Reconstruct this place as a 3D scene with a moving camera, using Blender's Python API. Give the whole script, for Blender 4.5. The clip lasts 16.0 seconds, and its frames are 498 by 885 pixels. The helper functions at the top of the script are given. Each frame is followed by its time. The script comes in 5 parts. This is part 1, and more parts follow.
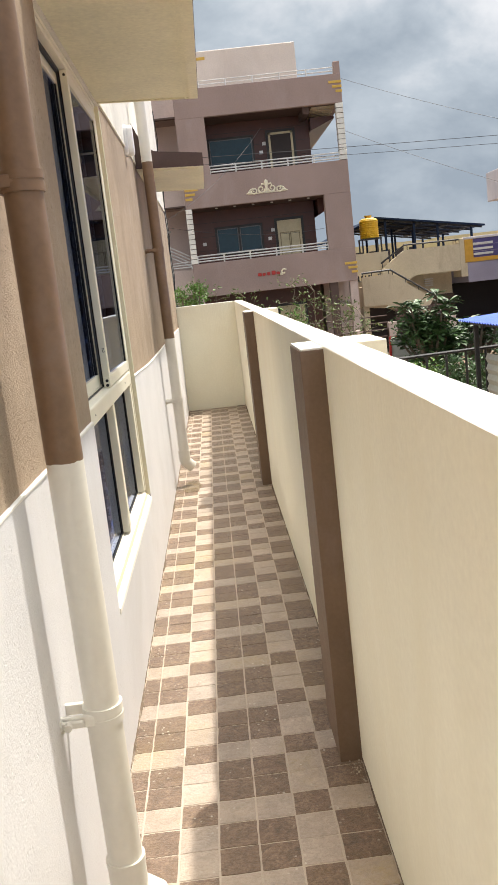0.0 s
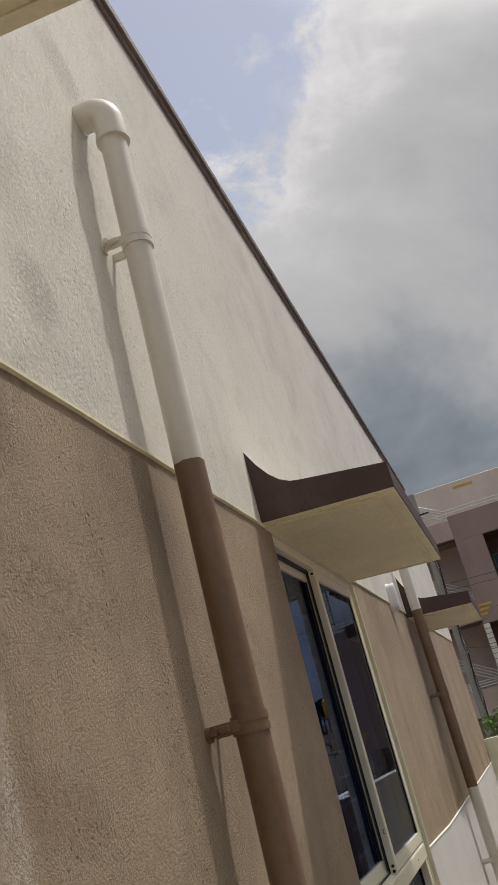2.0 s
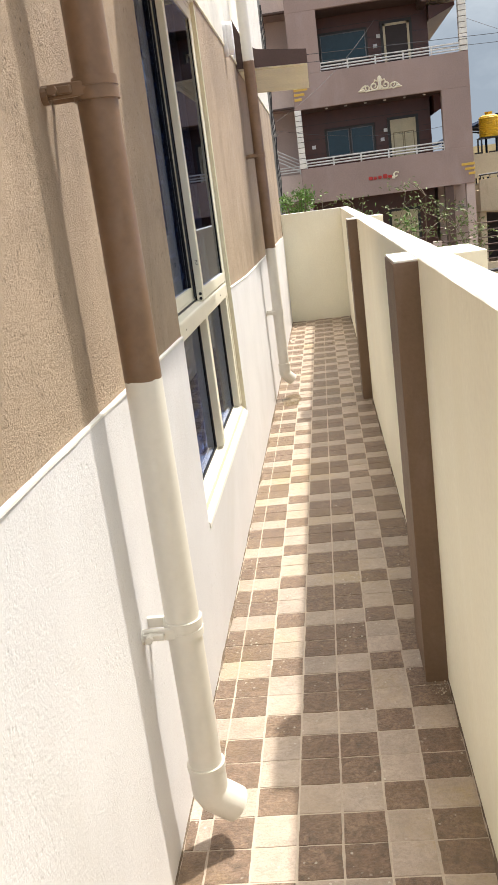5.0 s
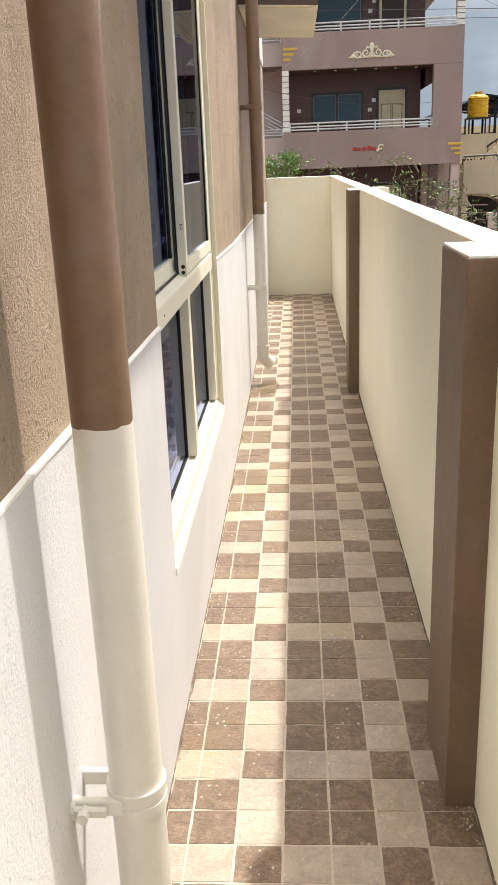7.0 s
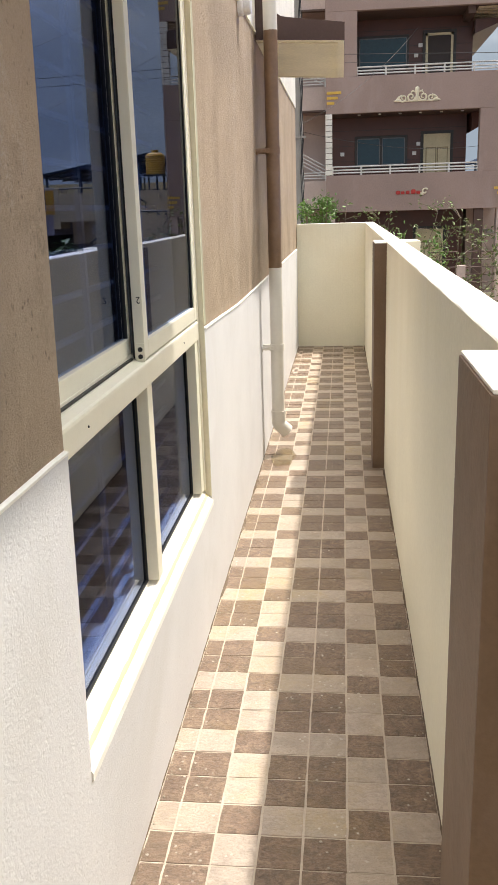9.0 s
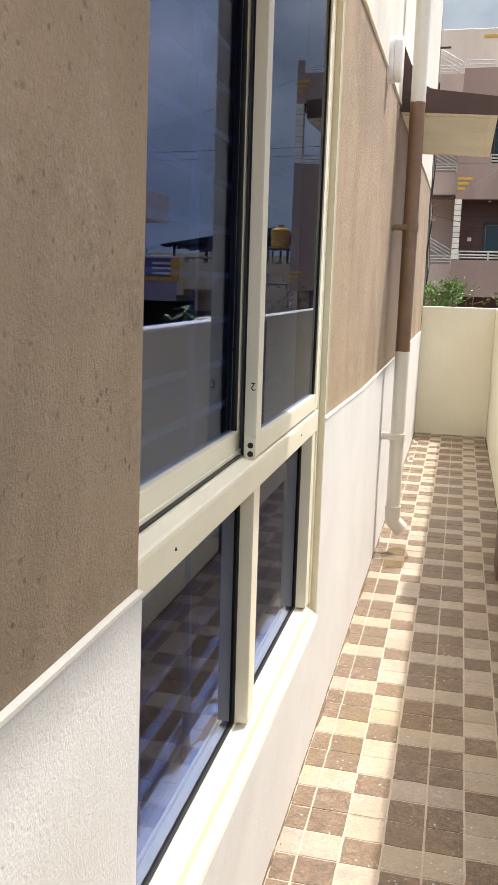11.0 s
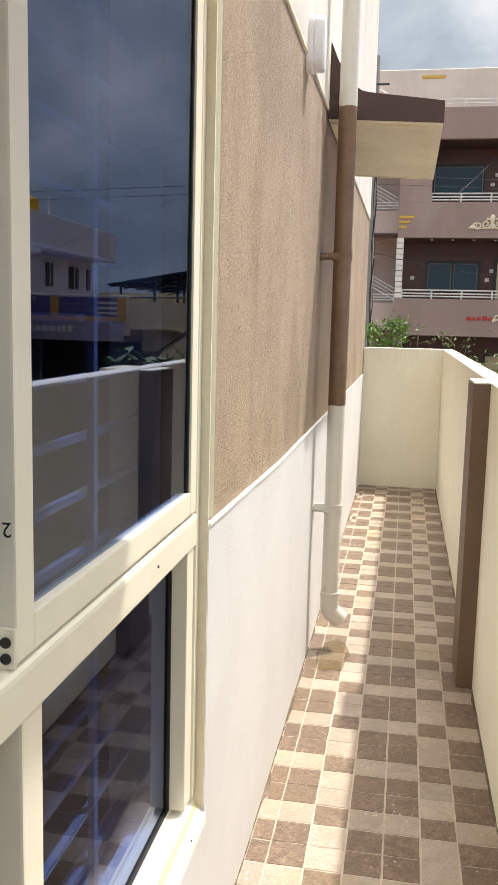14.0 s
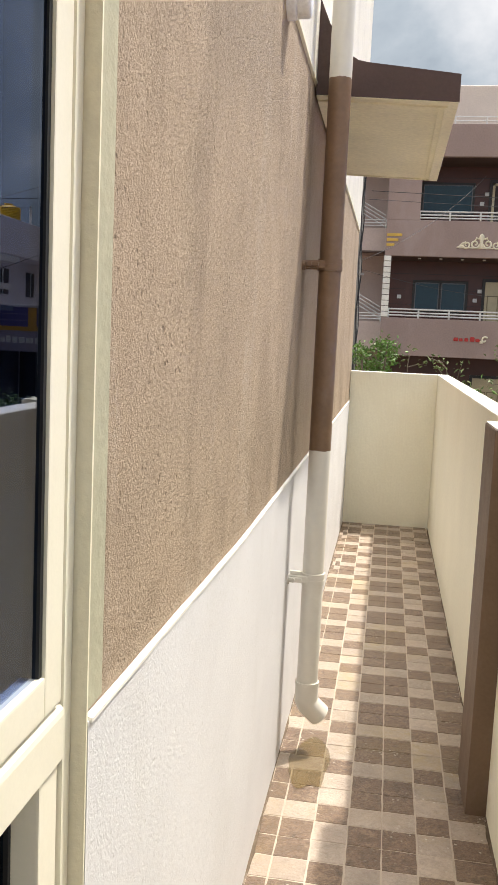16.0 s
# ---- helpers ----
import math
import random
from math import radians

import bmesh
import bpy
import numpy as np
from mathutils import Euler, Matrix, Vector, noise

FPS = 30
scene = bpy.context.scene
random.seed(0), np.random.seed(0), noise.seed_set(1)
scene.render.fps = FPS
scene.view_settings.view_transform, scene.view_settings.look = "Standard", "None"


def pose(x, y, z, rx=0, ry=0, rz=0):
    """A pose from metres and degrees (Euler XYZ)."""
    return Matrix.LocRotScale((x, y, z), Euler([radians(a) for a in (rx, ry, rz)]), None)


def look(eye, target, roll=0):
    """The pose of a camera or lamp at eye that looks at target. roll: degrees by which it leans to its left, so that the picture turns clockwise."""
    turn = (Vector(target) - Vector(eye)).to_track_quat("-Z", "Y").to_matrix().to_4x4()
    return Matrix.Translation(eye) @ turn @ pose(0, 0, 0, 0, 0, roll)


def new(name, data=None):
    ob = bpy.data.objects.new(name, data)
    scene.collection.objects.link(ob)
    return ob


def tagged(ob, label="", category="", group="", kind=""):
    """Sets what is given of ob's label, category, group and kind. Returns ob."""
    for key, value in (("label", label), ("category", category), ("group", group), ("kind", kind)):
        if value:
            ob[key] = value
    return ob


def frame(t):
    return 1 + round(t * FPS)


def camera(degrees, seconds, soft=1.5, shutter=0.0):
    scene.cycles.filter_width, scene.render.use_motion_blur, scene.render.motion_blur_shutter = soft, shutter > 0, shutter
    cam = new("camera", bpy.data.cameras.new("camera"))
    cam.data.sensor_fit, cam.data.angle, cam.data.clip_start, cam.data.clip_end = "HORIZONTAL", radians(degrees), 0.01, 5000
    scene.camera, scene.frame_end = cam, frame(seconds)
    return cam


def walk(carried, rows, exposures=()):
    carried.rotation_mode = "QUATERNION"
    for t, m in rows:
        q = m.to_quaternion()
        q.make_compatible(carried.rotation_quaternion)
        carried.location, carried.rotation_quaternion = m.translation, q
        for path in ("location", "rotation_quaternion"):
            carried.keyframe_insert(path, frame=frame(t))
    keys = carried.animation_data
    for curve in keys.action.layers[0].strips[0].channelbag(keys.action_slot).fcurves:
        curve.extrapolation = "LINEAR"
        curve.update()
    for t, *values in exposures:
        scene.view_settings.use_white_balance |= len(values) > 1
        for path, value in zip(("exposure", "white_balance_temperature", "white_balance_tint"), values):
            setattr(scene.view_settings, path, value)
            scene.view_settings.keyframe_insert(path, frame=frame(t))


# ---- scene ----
cam = camera(32.7, 16.0, soft=0.8)
PATH = [
    (0, (0.392, 0.062, 1.345), (0.444, 2.029, 0.988), -6.5),
    (0.5, (0.471, 0.017, 1.402), (0.378, 2.012, 1.288), -9.5),
    (1, (0.559, 0.016, 1.441), (0.339, 1.996, 1.618), -12.5),
    (1.5, (0.643, -0.039, 1.46), (0.33, 1.866, 1.982), -15.4),
    (2, (0.631, -0.08, 1.481), (0.212, 1.744, 2.189), -14.9),
    (2.5, (0.583, -0.067, 1.483), (0.055, 1.756, 2.115), -12.5),
    (3, (0.553, -0.051, 1.459), (0.011, 1.834, 1.846), -11.1),
    (3.5, (0.525, -0.007, 1.423), (0.043, 1.934, 1.44), -11.3),
    (4, (0.508, 0.031, 1.369), (0.142, 1.97, 1.041), -11.9),
    (4.2, (0.51, 0.033, 1.348), (0.206, 1.966, 0.933), -11.8),
    (6.3, (0.308, 0.497, 1.346), (0.148, 2.405, 0.768), -2.0),
    (6.5, (0.308, 0.579, 1.348), (0.175, 2.487, 0.763), -1.9),
    (7, (0.311, 0.733, 1.336), (0.188, 2.631, 0.718), -2.3),
    (7.5, (0.372, 0.856, 1.345), (0.2, 2.744, 0.71), -2.8),
    (8, (0.409, 1.047, 1.343), (0.286, 2.938, 0.704), -2.5),
    (8.5, (0.409, 1.204, 1.345), (0.287, 3.106, 0.737), -2.4),
    (9, (0.445, 1.325, 1.372), (0.226, 3.241, 0.842), -1.8),
    (9.5, (0.437, 1.411, 1.382), (0.149, 3.343, 0.953), -1.2),
    (10, (0.379, 1.522, 1.383), (0.025, 3.449, 0.981), -0.4),
    (10.2, (0.371, 1.553, 1.369), (-0.028, 3.474, 0.981), -0.3),
    (12.3, (0.328, 1.982, 1.379), (-0.157, 3.894, 1.048), 2.6),
    (12.5, (0.343, 2.03, 1.39), (-0.147, 3.944, 1.078), 2.4),
    (13, (0.389, 2.157, 1.389), (-0.05, 4.088, 1.115), 2.0),
    (13.5, (0.367, 2.329, 1.398), (-0.013, 4.273, 1.125), 1.7),
    (14, (0.351, 2.513, 1.382), (-0.001, 4.463, 1.107), 1.4),
    (14.5, (0.358, 2.712, 1.401), (0.067, 4.674, 1.143), 2.1),
    (15, (0.326, 2.912, 1.404), (0.094, 4.884, 1.166), 3.1),
    (15.5, (0.274, 3.081, 1.409), (0.032, 5.051, 1.159), 3.2),
    (16, (0.291, 3.228, 1.411), (-0.023, 5.188, 1.173), 2.6),
]
EXPOSURES = [(0, 0.82), (0.5, 0.62), (1.0, 0.39), (1.5, 0.0), (2.0, -0.44), (2.5, -0.32), (3.0, 0.13), (3.5, 0.51), (4.0, 0.82), (6.5, 0.92), (9.0, 0.82), (10.0, 0.82), (12.5, 1.01), (14.0, 0.85), (16.0, 0.77)]
walk(cam, [(t, look(eye, target, roll)) for t, eye, target, roll in PATH], [(t, stops, 6600, 11) for t, stops in EXPOSURES])

# ---------------------------------------------------------------- light
world = bpy.data.worlds.new("sky")
scene.world = world
world.use_nodes = True
SUN = Vector((0.360, 0.370, 1.0)).normalized()


def node(nt, kind, **values):
    n = nt.nodes.new(kind)
    for k, v in values.items():
        n.inputs[k.replace("_", " ")].default_value = v
    return n


def ramp(nt, fac, stops, mode="LINEAR"):
    n = nt.nodes.new("ShaderNodeValToRGB")
    n.color_ramp.interpolation = mode
    while len(n.color_ramp.elements) < len(stops):
        n.color_ramp.elements.new(0.5)
    for e, (p, c) in zip(n.color_ramp.elements, stops):
        e.position, e.color = p, (*c, 1) if len(c) == 3 else c
    nt.links.new(fac, n.inputs[0])
    return n.outputs[0]


def mixed(nt, fac, a, b, mode="MIX"):
    n = nt.nodes.new("ShaderNodeMix")
    n.data_type, n.blend_type = "RGBA", mode
    for slot, v in ((0, fac), (6, a), (7, b)):
        if hasattr(v, "is_output"):
            nt.links.new(v, n.inputs[slot])
        elif slot == 0:
            n.inputs[slot].default_value = v
        else:
            n.inputs[slot].default_value = (*v, 1)
    return n.outputs[2]


def mathn(nt, op, a, b=0.0, clamp=False):
    n = nt.nodes.new("ShaderNodeMath")
    n.operation, n.use_clamp = op, clamp
    for slot, v in ((0, a), (1, b)):
        if hasattr(v, "is_output"):
            nt.links.new(v, n.inputs[slot])
        else:
            n.inputs[slot].default_value = v
    return n.outputs[0]


def noisef(nt, vec, scale, detail=4.0, rough=0.55, distortion=0.0):
    n = node(nt, "ShaderNodeTexNoise", Scale=scale, Detail=detail, Roughness=rough, Distortion=distortion)
    nt.links.new(vec, n.inputs["Vector"])
    return n.outputs[0]


def build_sky():
    nt = world.node_tree
    back = nt.nodes["Background"]
    sky = nt.nodes.new("ShaderNodeTexSky")
    sky.sky_type, sky.sun_disc = "NISHITA", False
    sky.sun_elevation = math.asin(SUN.z)
    sky.sun_rotation = math.atan2(SUN.x, SUN.y)
    blue = mixed(nt, 0.5, mixed(nt, 1.0, sky.outputs[0], (0.11, 0.11, 0.11), "MULTIPLY"), (0.50, 0.51, 0.56))
    tc = nt.nodes.new("ShaderNodeTexCoord")
    mp = nt.nodes.new("ShaderNodeMapping")
    mp.inputs["Scale"].default_value = (1.0, 1.0, 1.25)
    mp.inputs["Location"].default_value = CLOUD_SHIFT
    nt.links.new(tc.outputs["Generated"], mp.inputs[0])
    big = noisef(nt, mp.outputs[0], 2.3, 7, 0.56, 0.35)
    small = noisef(nt, mp.outputs[0], 7.0, 6, 0.6, 0.2)
    lump = mathn(nt, "ADD", mathn(nt, "MULTIPLY", big, 0.86), mathn(nt, "MULTIPLY", small, 0.14))
    sep = nt.nodes.new("ShaderNodeSeparateXYZ")
    nt.links.new(tc.outputs["Generated"], sep.inputs[0])
    lift = mathn(nt, "MULTIPLY_ADD", sep.outputs[2], 0.57, True)
    nt.nodes[-1].inputs[2].default_value = -0.04
    tone = mathn(nt, "ADD", lift, mathn(nt, "MULTIPLY_ADD", lump, 1.5), True)
    nt.nodes[-2].inputs[2].default_value = -0.72
    turn = nt.nodes.new("ShaderNodeVectorMath")
    turn.operation = "DOT_PRODUCT"
    turn.inputs[1].default_value = GAP
    nt.links.new(tc.outputs["Generated"], turn.inputs[0])
    near = mathn(nt, "ADD", turn.outputs["Value"], mathn(nt, "MULTIPLY_ADD", noisef(nt, mp.outputs[0], 9.0, 8, 0.62, 0.3), 0.055))
    nt.nodes[-2].inputs[2].default_value = -0.0275
    edge = ramp(nt, near, [(0.955, (0, 0, 0)), (0.985, (0.2, 0.2, 0.2))])
    tone = mathn(nt, "ADD", tone, edge)
    storm = mathn(nt, "MULTIPLY", mathn(nt, "SUBTRACT", sep.outputs[0], 0.32, True), 1.0)
    tone = mathn(nt, "SUBTRACT", tone, storm, True)
    cloud = ramp(nt, tone, [(0.0, (0.125, 0.15, 0.178)), (0.14, (0.19, 0.216, 0.242)), (0.34, (0.35, 0.356, 0.366)), (0.6, (0.475, 0.474, 0.484)), (0.9, (0.82, 0.81, 0.82))])
    gap = ramp(nt, lump, [(0.31, (1, 1, 1)), (0.38, (0, 0, 0))])
    patch = ramp(nt, near, [(0.9845, (0, 0, 0)), (0.990, (1, 1, 1))])
    gap = mathn(nt, "MAXIMUM", gap, patch)
    # cloud thins and whitens round the sun
    halo = nt.nodes.new("ShaderNodeVectorMath")
    halo.operation = "DOT_PRODUCT"
    halo.inputs[1].default_value = SUN
    nt.links.new(tc.outputs["Generated"], halo.inputs[0])
    bright = ramp(nt, halo.outputs["Value"], [(0.86, (0, 0, 0)), (1.0, (1, 1, 1))], "EASE")
    veil = mixed(nt, bright, mixed(nt, gap, cloud, blue), (3.0, 2.9, 2.75))
    nt.links.new(veil, back.inputs[0])
    # clouds facing the sun are lit from the front
    front = mathn(nt, "MULTIPLY", sep.outputs[1], -0.6, True)
    nt.links.new(mathn(nt, "MULTIPLY_ADD", front, SKY), back.inputs[1])
    nt.nodes[-1].inputs[2].default_value = SKY


GAP = Vector((-0.16, 0.68, 0.715)).normalized()      # a blue break in the cloud over the roof
CLOUD_SHIFT, SKY = (3.1, 1.7, 0.4), 1.6
build_sky()
sun = new("sun", bpy.data.lights.new("sun", "SUN"))
sun.data.energy, sun.data.angle, sun.data.color = 2.85, radians(1.2), (1.0, 0.95, 0.87)
sun.matrix_world = look(SUN * 30, (0, 0, 0))


# ---------------------------------------------------------------- materials
def material(name, colour, rough=0.6, stops=None, scale=6.0, grain=120.0, bump=0.002, stain=None, stain_scale=1.2, streak=False, metal=0.0, piece=0.0, island=0.0, spec=0.5, coat=0.0, var=1.0, lump=1.2, chalk=None, pits=None, blotch=None, marks=()):
    """A painted, plastered or metal surface: broad variation, fine grain, relief and optional stains."""
    m = bpy.data.materials.new(name)
    m.use_nodes = True
    nt = m.node_tree
    bsdf = nt.nodes["Principled BSDF"]
    tc = nt.nodes.new("ShaderNodeNewGeometry")
    vec = tc.outputs["Position"]
    a = tuple(c * (1 - 0.12 * var) for c in colour)
    b = tuple(min(1, c * (1 + 0.1 * var)) for c in colour)
    col = ramp(nt, noisef(nt, vec, scale, 5), stops or [(0.35, a), (0.65, b)])
    col = mixed(nt, 0.35 * var, col, ramp(nt, noisef(nt, vec, grain, 3), [(0.3, tuple(c * 0.75 for c in colour)), (0.7, tuple(min(1, c * 1.15) for c in colour))]))
    if stain:
        svec = vec
        if streak:
            mp = nt.nodes.new("ShaderNodeMapping")
            mp.inputs["Scale"].default_value = (2.6, 2.6, 0.9)
            nt.links.new(vec, mp.inputs[0])
            svec = mp.outputs[0]
        f = ramp(nt, noisef(nt, svec, stain_scale, 8, 0.68, 0.6), [(0.52, (0, 0, 0)), (0.72, (0.75, 0.75, 0.75))])
        col = mixed(nt, f, col, stain)
    if chalk:
        mp = nt.nodes.new("ShaderNodeMapping")
        mp.inputs["Scale"].default_value = (3, 3, 0.8)
        nt.links.new(vec, mp.inputs[0])
        f = mathn(nt, "MULTIPLY", ramp(nt, noisef(nt, mp.outputs[0], 1.3, 6, 0.7, 0.8), [(0.56, (0, 0, 0)), (0.74, (0.6, 0.6, 0.6))]), ramp(nt, noisef(nt, vec, 140, 3), [(0.42, (0, 0, 0)), (0.6, (1, 1, 1))]))
        col = mixed(nt, f, col, chalk)
    pit = None
    if pits:
        cells = node(nt, "ShaderNodeTexVoronoi", Scale=52.0, Randomness=1.0)
        nt.links.new(mixed(nt, 0.02, vec, node_colour(nt, vec, 30)), cells.inputs["Vector"])
        pit = mathn(nt, "MULTIPLY", ramp(nt, cells.outputs["Distance"], [(0.08, (1, 1, 1)), (0.26, (0, 0, 0))]), ramp(nt, noisef(nt, vec, 4.5, 5, 0.7), [(0.42, (0, 0, 0)), (0.60, (1, 1, 1))]))
        col = mixed(nt, mathn(nt, "MULTIPLY", pit, 0.7), col, pits)
    if blotch:
        f = mathn(nt, "MULTIPLY", ramp(nt, noisef(nt, vec, 3.2, 9, 0.72, 0.7), [(0.5, (0, 0, 0)), (0.68, (0.8, 0.8, 0.8))]), ramp(nt, noisef(nt, vec, 75, 5, 0.7), [(0.40, (0, 0, 0)), (0.62, (1, 1, 1))]))
        col = mixed(nt, f, col, blotch)
    if marks:
        place = nt.nodes.new("ShaderNodeSeparateXYZ")
        nt.links.new(vec, place.inputs[0])
        ragged = noisef(nt, vec, 9, 7, 0.7, 0.5)
        fleck = ramp(nt, noisef(nt, vec, 120, 4, 0.7), [(0.40, (0.15, 0.15, 0.15)), (0.60, (1, 1, 1))])
    for y, z, ry, rz, lean, shade in marks:
        dz = mathn(nt, "SUBTRACT", place.outputs[2], z)
        dy = mathn(nt, "ADD", mathn(nt, "SUBTRACT", place.outputs[1], y), mathn(nt, "MULTIPLY", dz, lean))
        d = mathn(nt, "ADD", mathn(nt, "POWER", mathn(nt, "ABSOLUTE", mathn(nt, "DIVIDE", dy, ry)), 2.0), mathn(nt, "POWER", mathn(nt, "ABSOLUTE", mathn(nt, "DIVIDE", dz, rz)), 2.0))
        d = mathn(nt, "ADD", d, mathn(nt, "MULTIPLY_ADD", ragged, 2.2))
        nt.nodes[-2].inputs[2].default_value = -1.1
        f = mathn(nt, "MULTIPLY", ramp(nt, d, [(0.15, (0.75, 0.75, 0.75)), (1.0, (0, 0, 0))]), fleck)
        col = mixed(nt, f, col, shade)
    if piece:
        info = nt.nodes.new("ShaderNodeObjectInfo")
        hsv = nt.nodes.new("ShaderNodeHueSaturation")
        nt.links.new(mathn(nt, "MULTIPLY_ADD", info.outputs["Random"], piece), hsv.inputs["Value"])
        nt.nodes[-1].inputs[2].default_value = 1 - piece / 2
        nt.links.new(col, hsv.inputs["Color"])
        col = hsv.outputs[0]
    if island:
        hsv = nt.nodes.new("ShaderNodeHueSaturation")
        nt.links.new(mathn(nt, "MULTIPLY_ADD", tc.outputs["Random Per Island"], island), hsv.inputs["Value"])
        nt.nodes[-1].inputs[2].default_value = 1 - island / 2
        nt.links.new(col, hsv.inputs["Color"])
        col = hsv.outputs[0]
    nt.links.new(col, bsdf.inputs["Base Color"])
    r = noisef(nt, vec, scale * 3, 3)
    rr = nt.nodes.new("ShaderNodeMapRange")
    rr.inputs[3].default_value, rr.inputs[4].default_value = rough - 0.08, min(1, rough + 0.1)
    nt.links.new(r, rr.inputs[0])
    nt.links.new(rr.outputs[0], bsdf.inputs["Roughness"])
    bsdf.inputs["Metallic"].default_value = metal
    bsdf.inputs["Specular IOR Level"].default_value = spec
    bsdf.inputs["Coat Weight"].default_value = coat
    if bump:
        bp = node(nt, "ShaderNodeBump", Strength=0.85 if pits else 0.6, Distance=bump)
        h = mathn(nt, "ADD", noisef(nt, vec, grain, 4, 0.6), mathn(nt, "MULTIPLY", noisef(nt, vec, grain * 0.2, 3), lump))
        if pits:
            h = mathn(nt, "ADD", h, mathn(nt, "MULTIPLY", noisef(nt, vec, grain * 0.37, 6, 0.75, 0.4), 1.4))
            h = mathn(nt, "SUBTRACT", h, mathn(nt, "MULTIPLY", pit, 0.7))
        nt.links.new(h, bp.inputs["Height"])
        nt.links.new(bp.outputs[0], bsdf.inputs["Normal"])
    return m


def node_colour(nt, vec, scale):
    n = node(nt, "ShaderNodeTexNoise", Scale=scale, Detail=2.0)
    nt.links.new(vec, n.inputs["Vector"])
    return n.outputs["Color"]


def glass_material(name, tint, mirror, sheen):
    """Coated window glass: an even share of mirror over a tinted clear body."""
    m = bpy.data.materials.new(name)
    m.use_nodes = True
    nt = m.node_tree
    b = nt.nodes["Principled BSDF"]
    b.inputs["Base Color"].default_value = (*tint, 1)
    b.inputs["Roughness"].default_value = 0.0
    b.inputs["IOR"].default_value = 1.03
    b.inputs["Transmission Weight"].default_value = 1.0
    gloss = node(nt, "ShaderNodeBsdfGlossy", Roughness=0.0, Color=(*sheen, 1))
    mix = node(nt, "ShaderNodeMixShader", Fac=mirror)
    nt.links.new(b.outputs[0], mix.inputs[1])
    nt.links.new(gloss.outputs[0], mix.inputs[2])
    nt.links.new(mix.outputs[0], nt.nodes["Material Output"].inputs[0])
    return m


MARKS_UPPER = [(1.22, 2.43, 0.09, 0.10, 0.0, (0.34, 0.33, 0.28)), (1.62, 3.36, 0.14, 0.12, 0.3, (0.42, 0.40, 0.35)), (1.1, 2.75, 0.18, 0.2, 0.0, (0.48, 0.46, 0.40))]
MARKS_TAN = [(0.91, 1.30, 0.045, 0.42, 0.03, (0.56, 0.50, 0.44)), (1.05, 1.49, 0.12, 0.07, 0.6, (0.24, 0.165, 0.105)), (0.96, 2.09, 0.16, 0.10, 0.4, (0.21, 0.16, 0.115)), (4.85, 2.02, 0.55, 0.22, 0.0, (0.28, 0.215, 0.155)), (5.75, 1.6, 0.12, 0.7, 0.0, (0.28, 0.215, 0.155))]
WHITE = material("white_roughcast_paint", (0.675, 0.67, 0.675), 0.75, grain=210, bump=0.0009, lump=0.8, var=0.4, scale=2.5, stain=(0.60, 0.59, 0.575), stain_scale=1.6, pits=(0.58, 0.57, 0.55))
UPPER = material("white_parapet_paint", (0.74, 0.71, 0.625), 0.75, grain=110, bump=0.0022, lump=0.8, var=0.4, scale=1.8, stain=(0.56, 0.53, 0.465), stain_scale=1.3, pits=(0.40, 0.38, 0.33), blotch=(0.46, 0.44, 0.385), marks=MARKS_UPPER)
TAN = material("tan_roughcast_paint", (0.40, 0.303, 0.212), 0.82, grain=240, bump=0.0034, lump=0.6, scale=2.4, stain=(0.225, 0.165, 0.115), stain_scale=0.8, streak=True, chalk=(0.52, 0.45, 0.38), pits=(0.12, 0.085, 0.055), blotch=(0.20, 0.152, 0.10), marks=MARKS_TAN)
CREAM = material("cream_wall_paint", (0.89, 0.85, 0.685), 0.7, grain=60, bump=0.0014, var=0.4, scale=1.3, stain=(0.845, 0.795, 0.61), stain_scale=0.8, streak=True)
CAP = material("cream_coping_paint", (0.86, 0.84, 0.78), 0.7, grain=90, bump=0.002, var=0.4, scale=3.0, stain=(0.82, 0.79, 0.71), stain_scale=2.2)
PILLAR = material("brown_pillar_paint", (0.165, 0.106, 0.066), 0.62, grain=90, bump=0.002, scale=5.0, stain=(0.2, 0.135, 0.1), stain_scale=3.0, streak=True)
PIPE_BROWN = material("brown_pipe_paint", (0.215, 0.132, 0.078), 0.40, grain=60, bump=0.0006, scale=9.0, stain=(0.23, 0.16, 0.115), stain_scale=9.0)
PIPE_CREAM = material("cream_pipe_paint", (0.76, 0.73, 0.65), 0.38, var=0.25, grain=60, bump=0.0005, scale=7.0, stain=(0.69, 0.655, 0.575), stain_scale=5.0)
CHOC = material("chocolate_canopy_paint", (0.075, 0.042, 0.036), 0.6, grain=70, bump=0.0016, scale=6.0, stain=(0.13, 0.085, 0.07), stain_scale=5.0)
SOFFIT = material("yellow_cream_soffit_paint", (0.80, 0.755, 0.56), 0.7, grain=60, bump=0.001, scale=2.5)
FRAME = material("cream_window_frame", (0.84, 0.80, 0.66), 0.33, var=0.2, grain=200, bump=0.0002, scale=8.0)
SEALANT = material("yellowed_sealant", (0.70, 0.60, 0.33), 0.6, var=0.3, grain=120, bump=0.0003, scale=12)
RUBBER = material("black_gasket", (0.012, 0.012, 0.013), 0.5, grain=200, bump=0.0003)
DARKALU = material("dark_track_shadow_grey", (0.10, 0.11, 0.12), 0.4, grain=200, bump=0.0002)
# reveal lightened and margin darkened, so sunlit and shaded plaster look alike
REVEAL = material("cream_plaster_reveal", (0.76, 0.71, 0.55), 0.8, var=0.4, grain=70, bump=0.002, scale=5, stain=(0.62, 0.57, 0.43), stain_scale=5)
MARGIN = material("shade_toned_cream_plaster", (0.42, 0.40, 0.285), 0.8, grain=70, bump=0.002, scale=5, stain=(0.36, 0.33, 0.23), stain_scale=5)
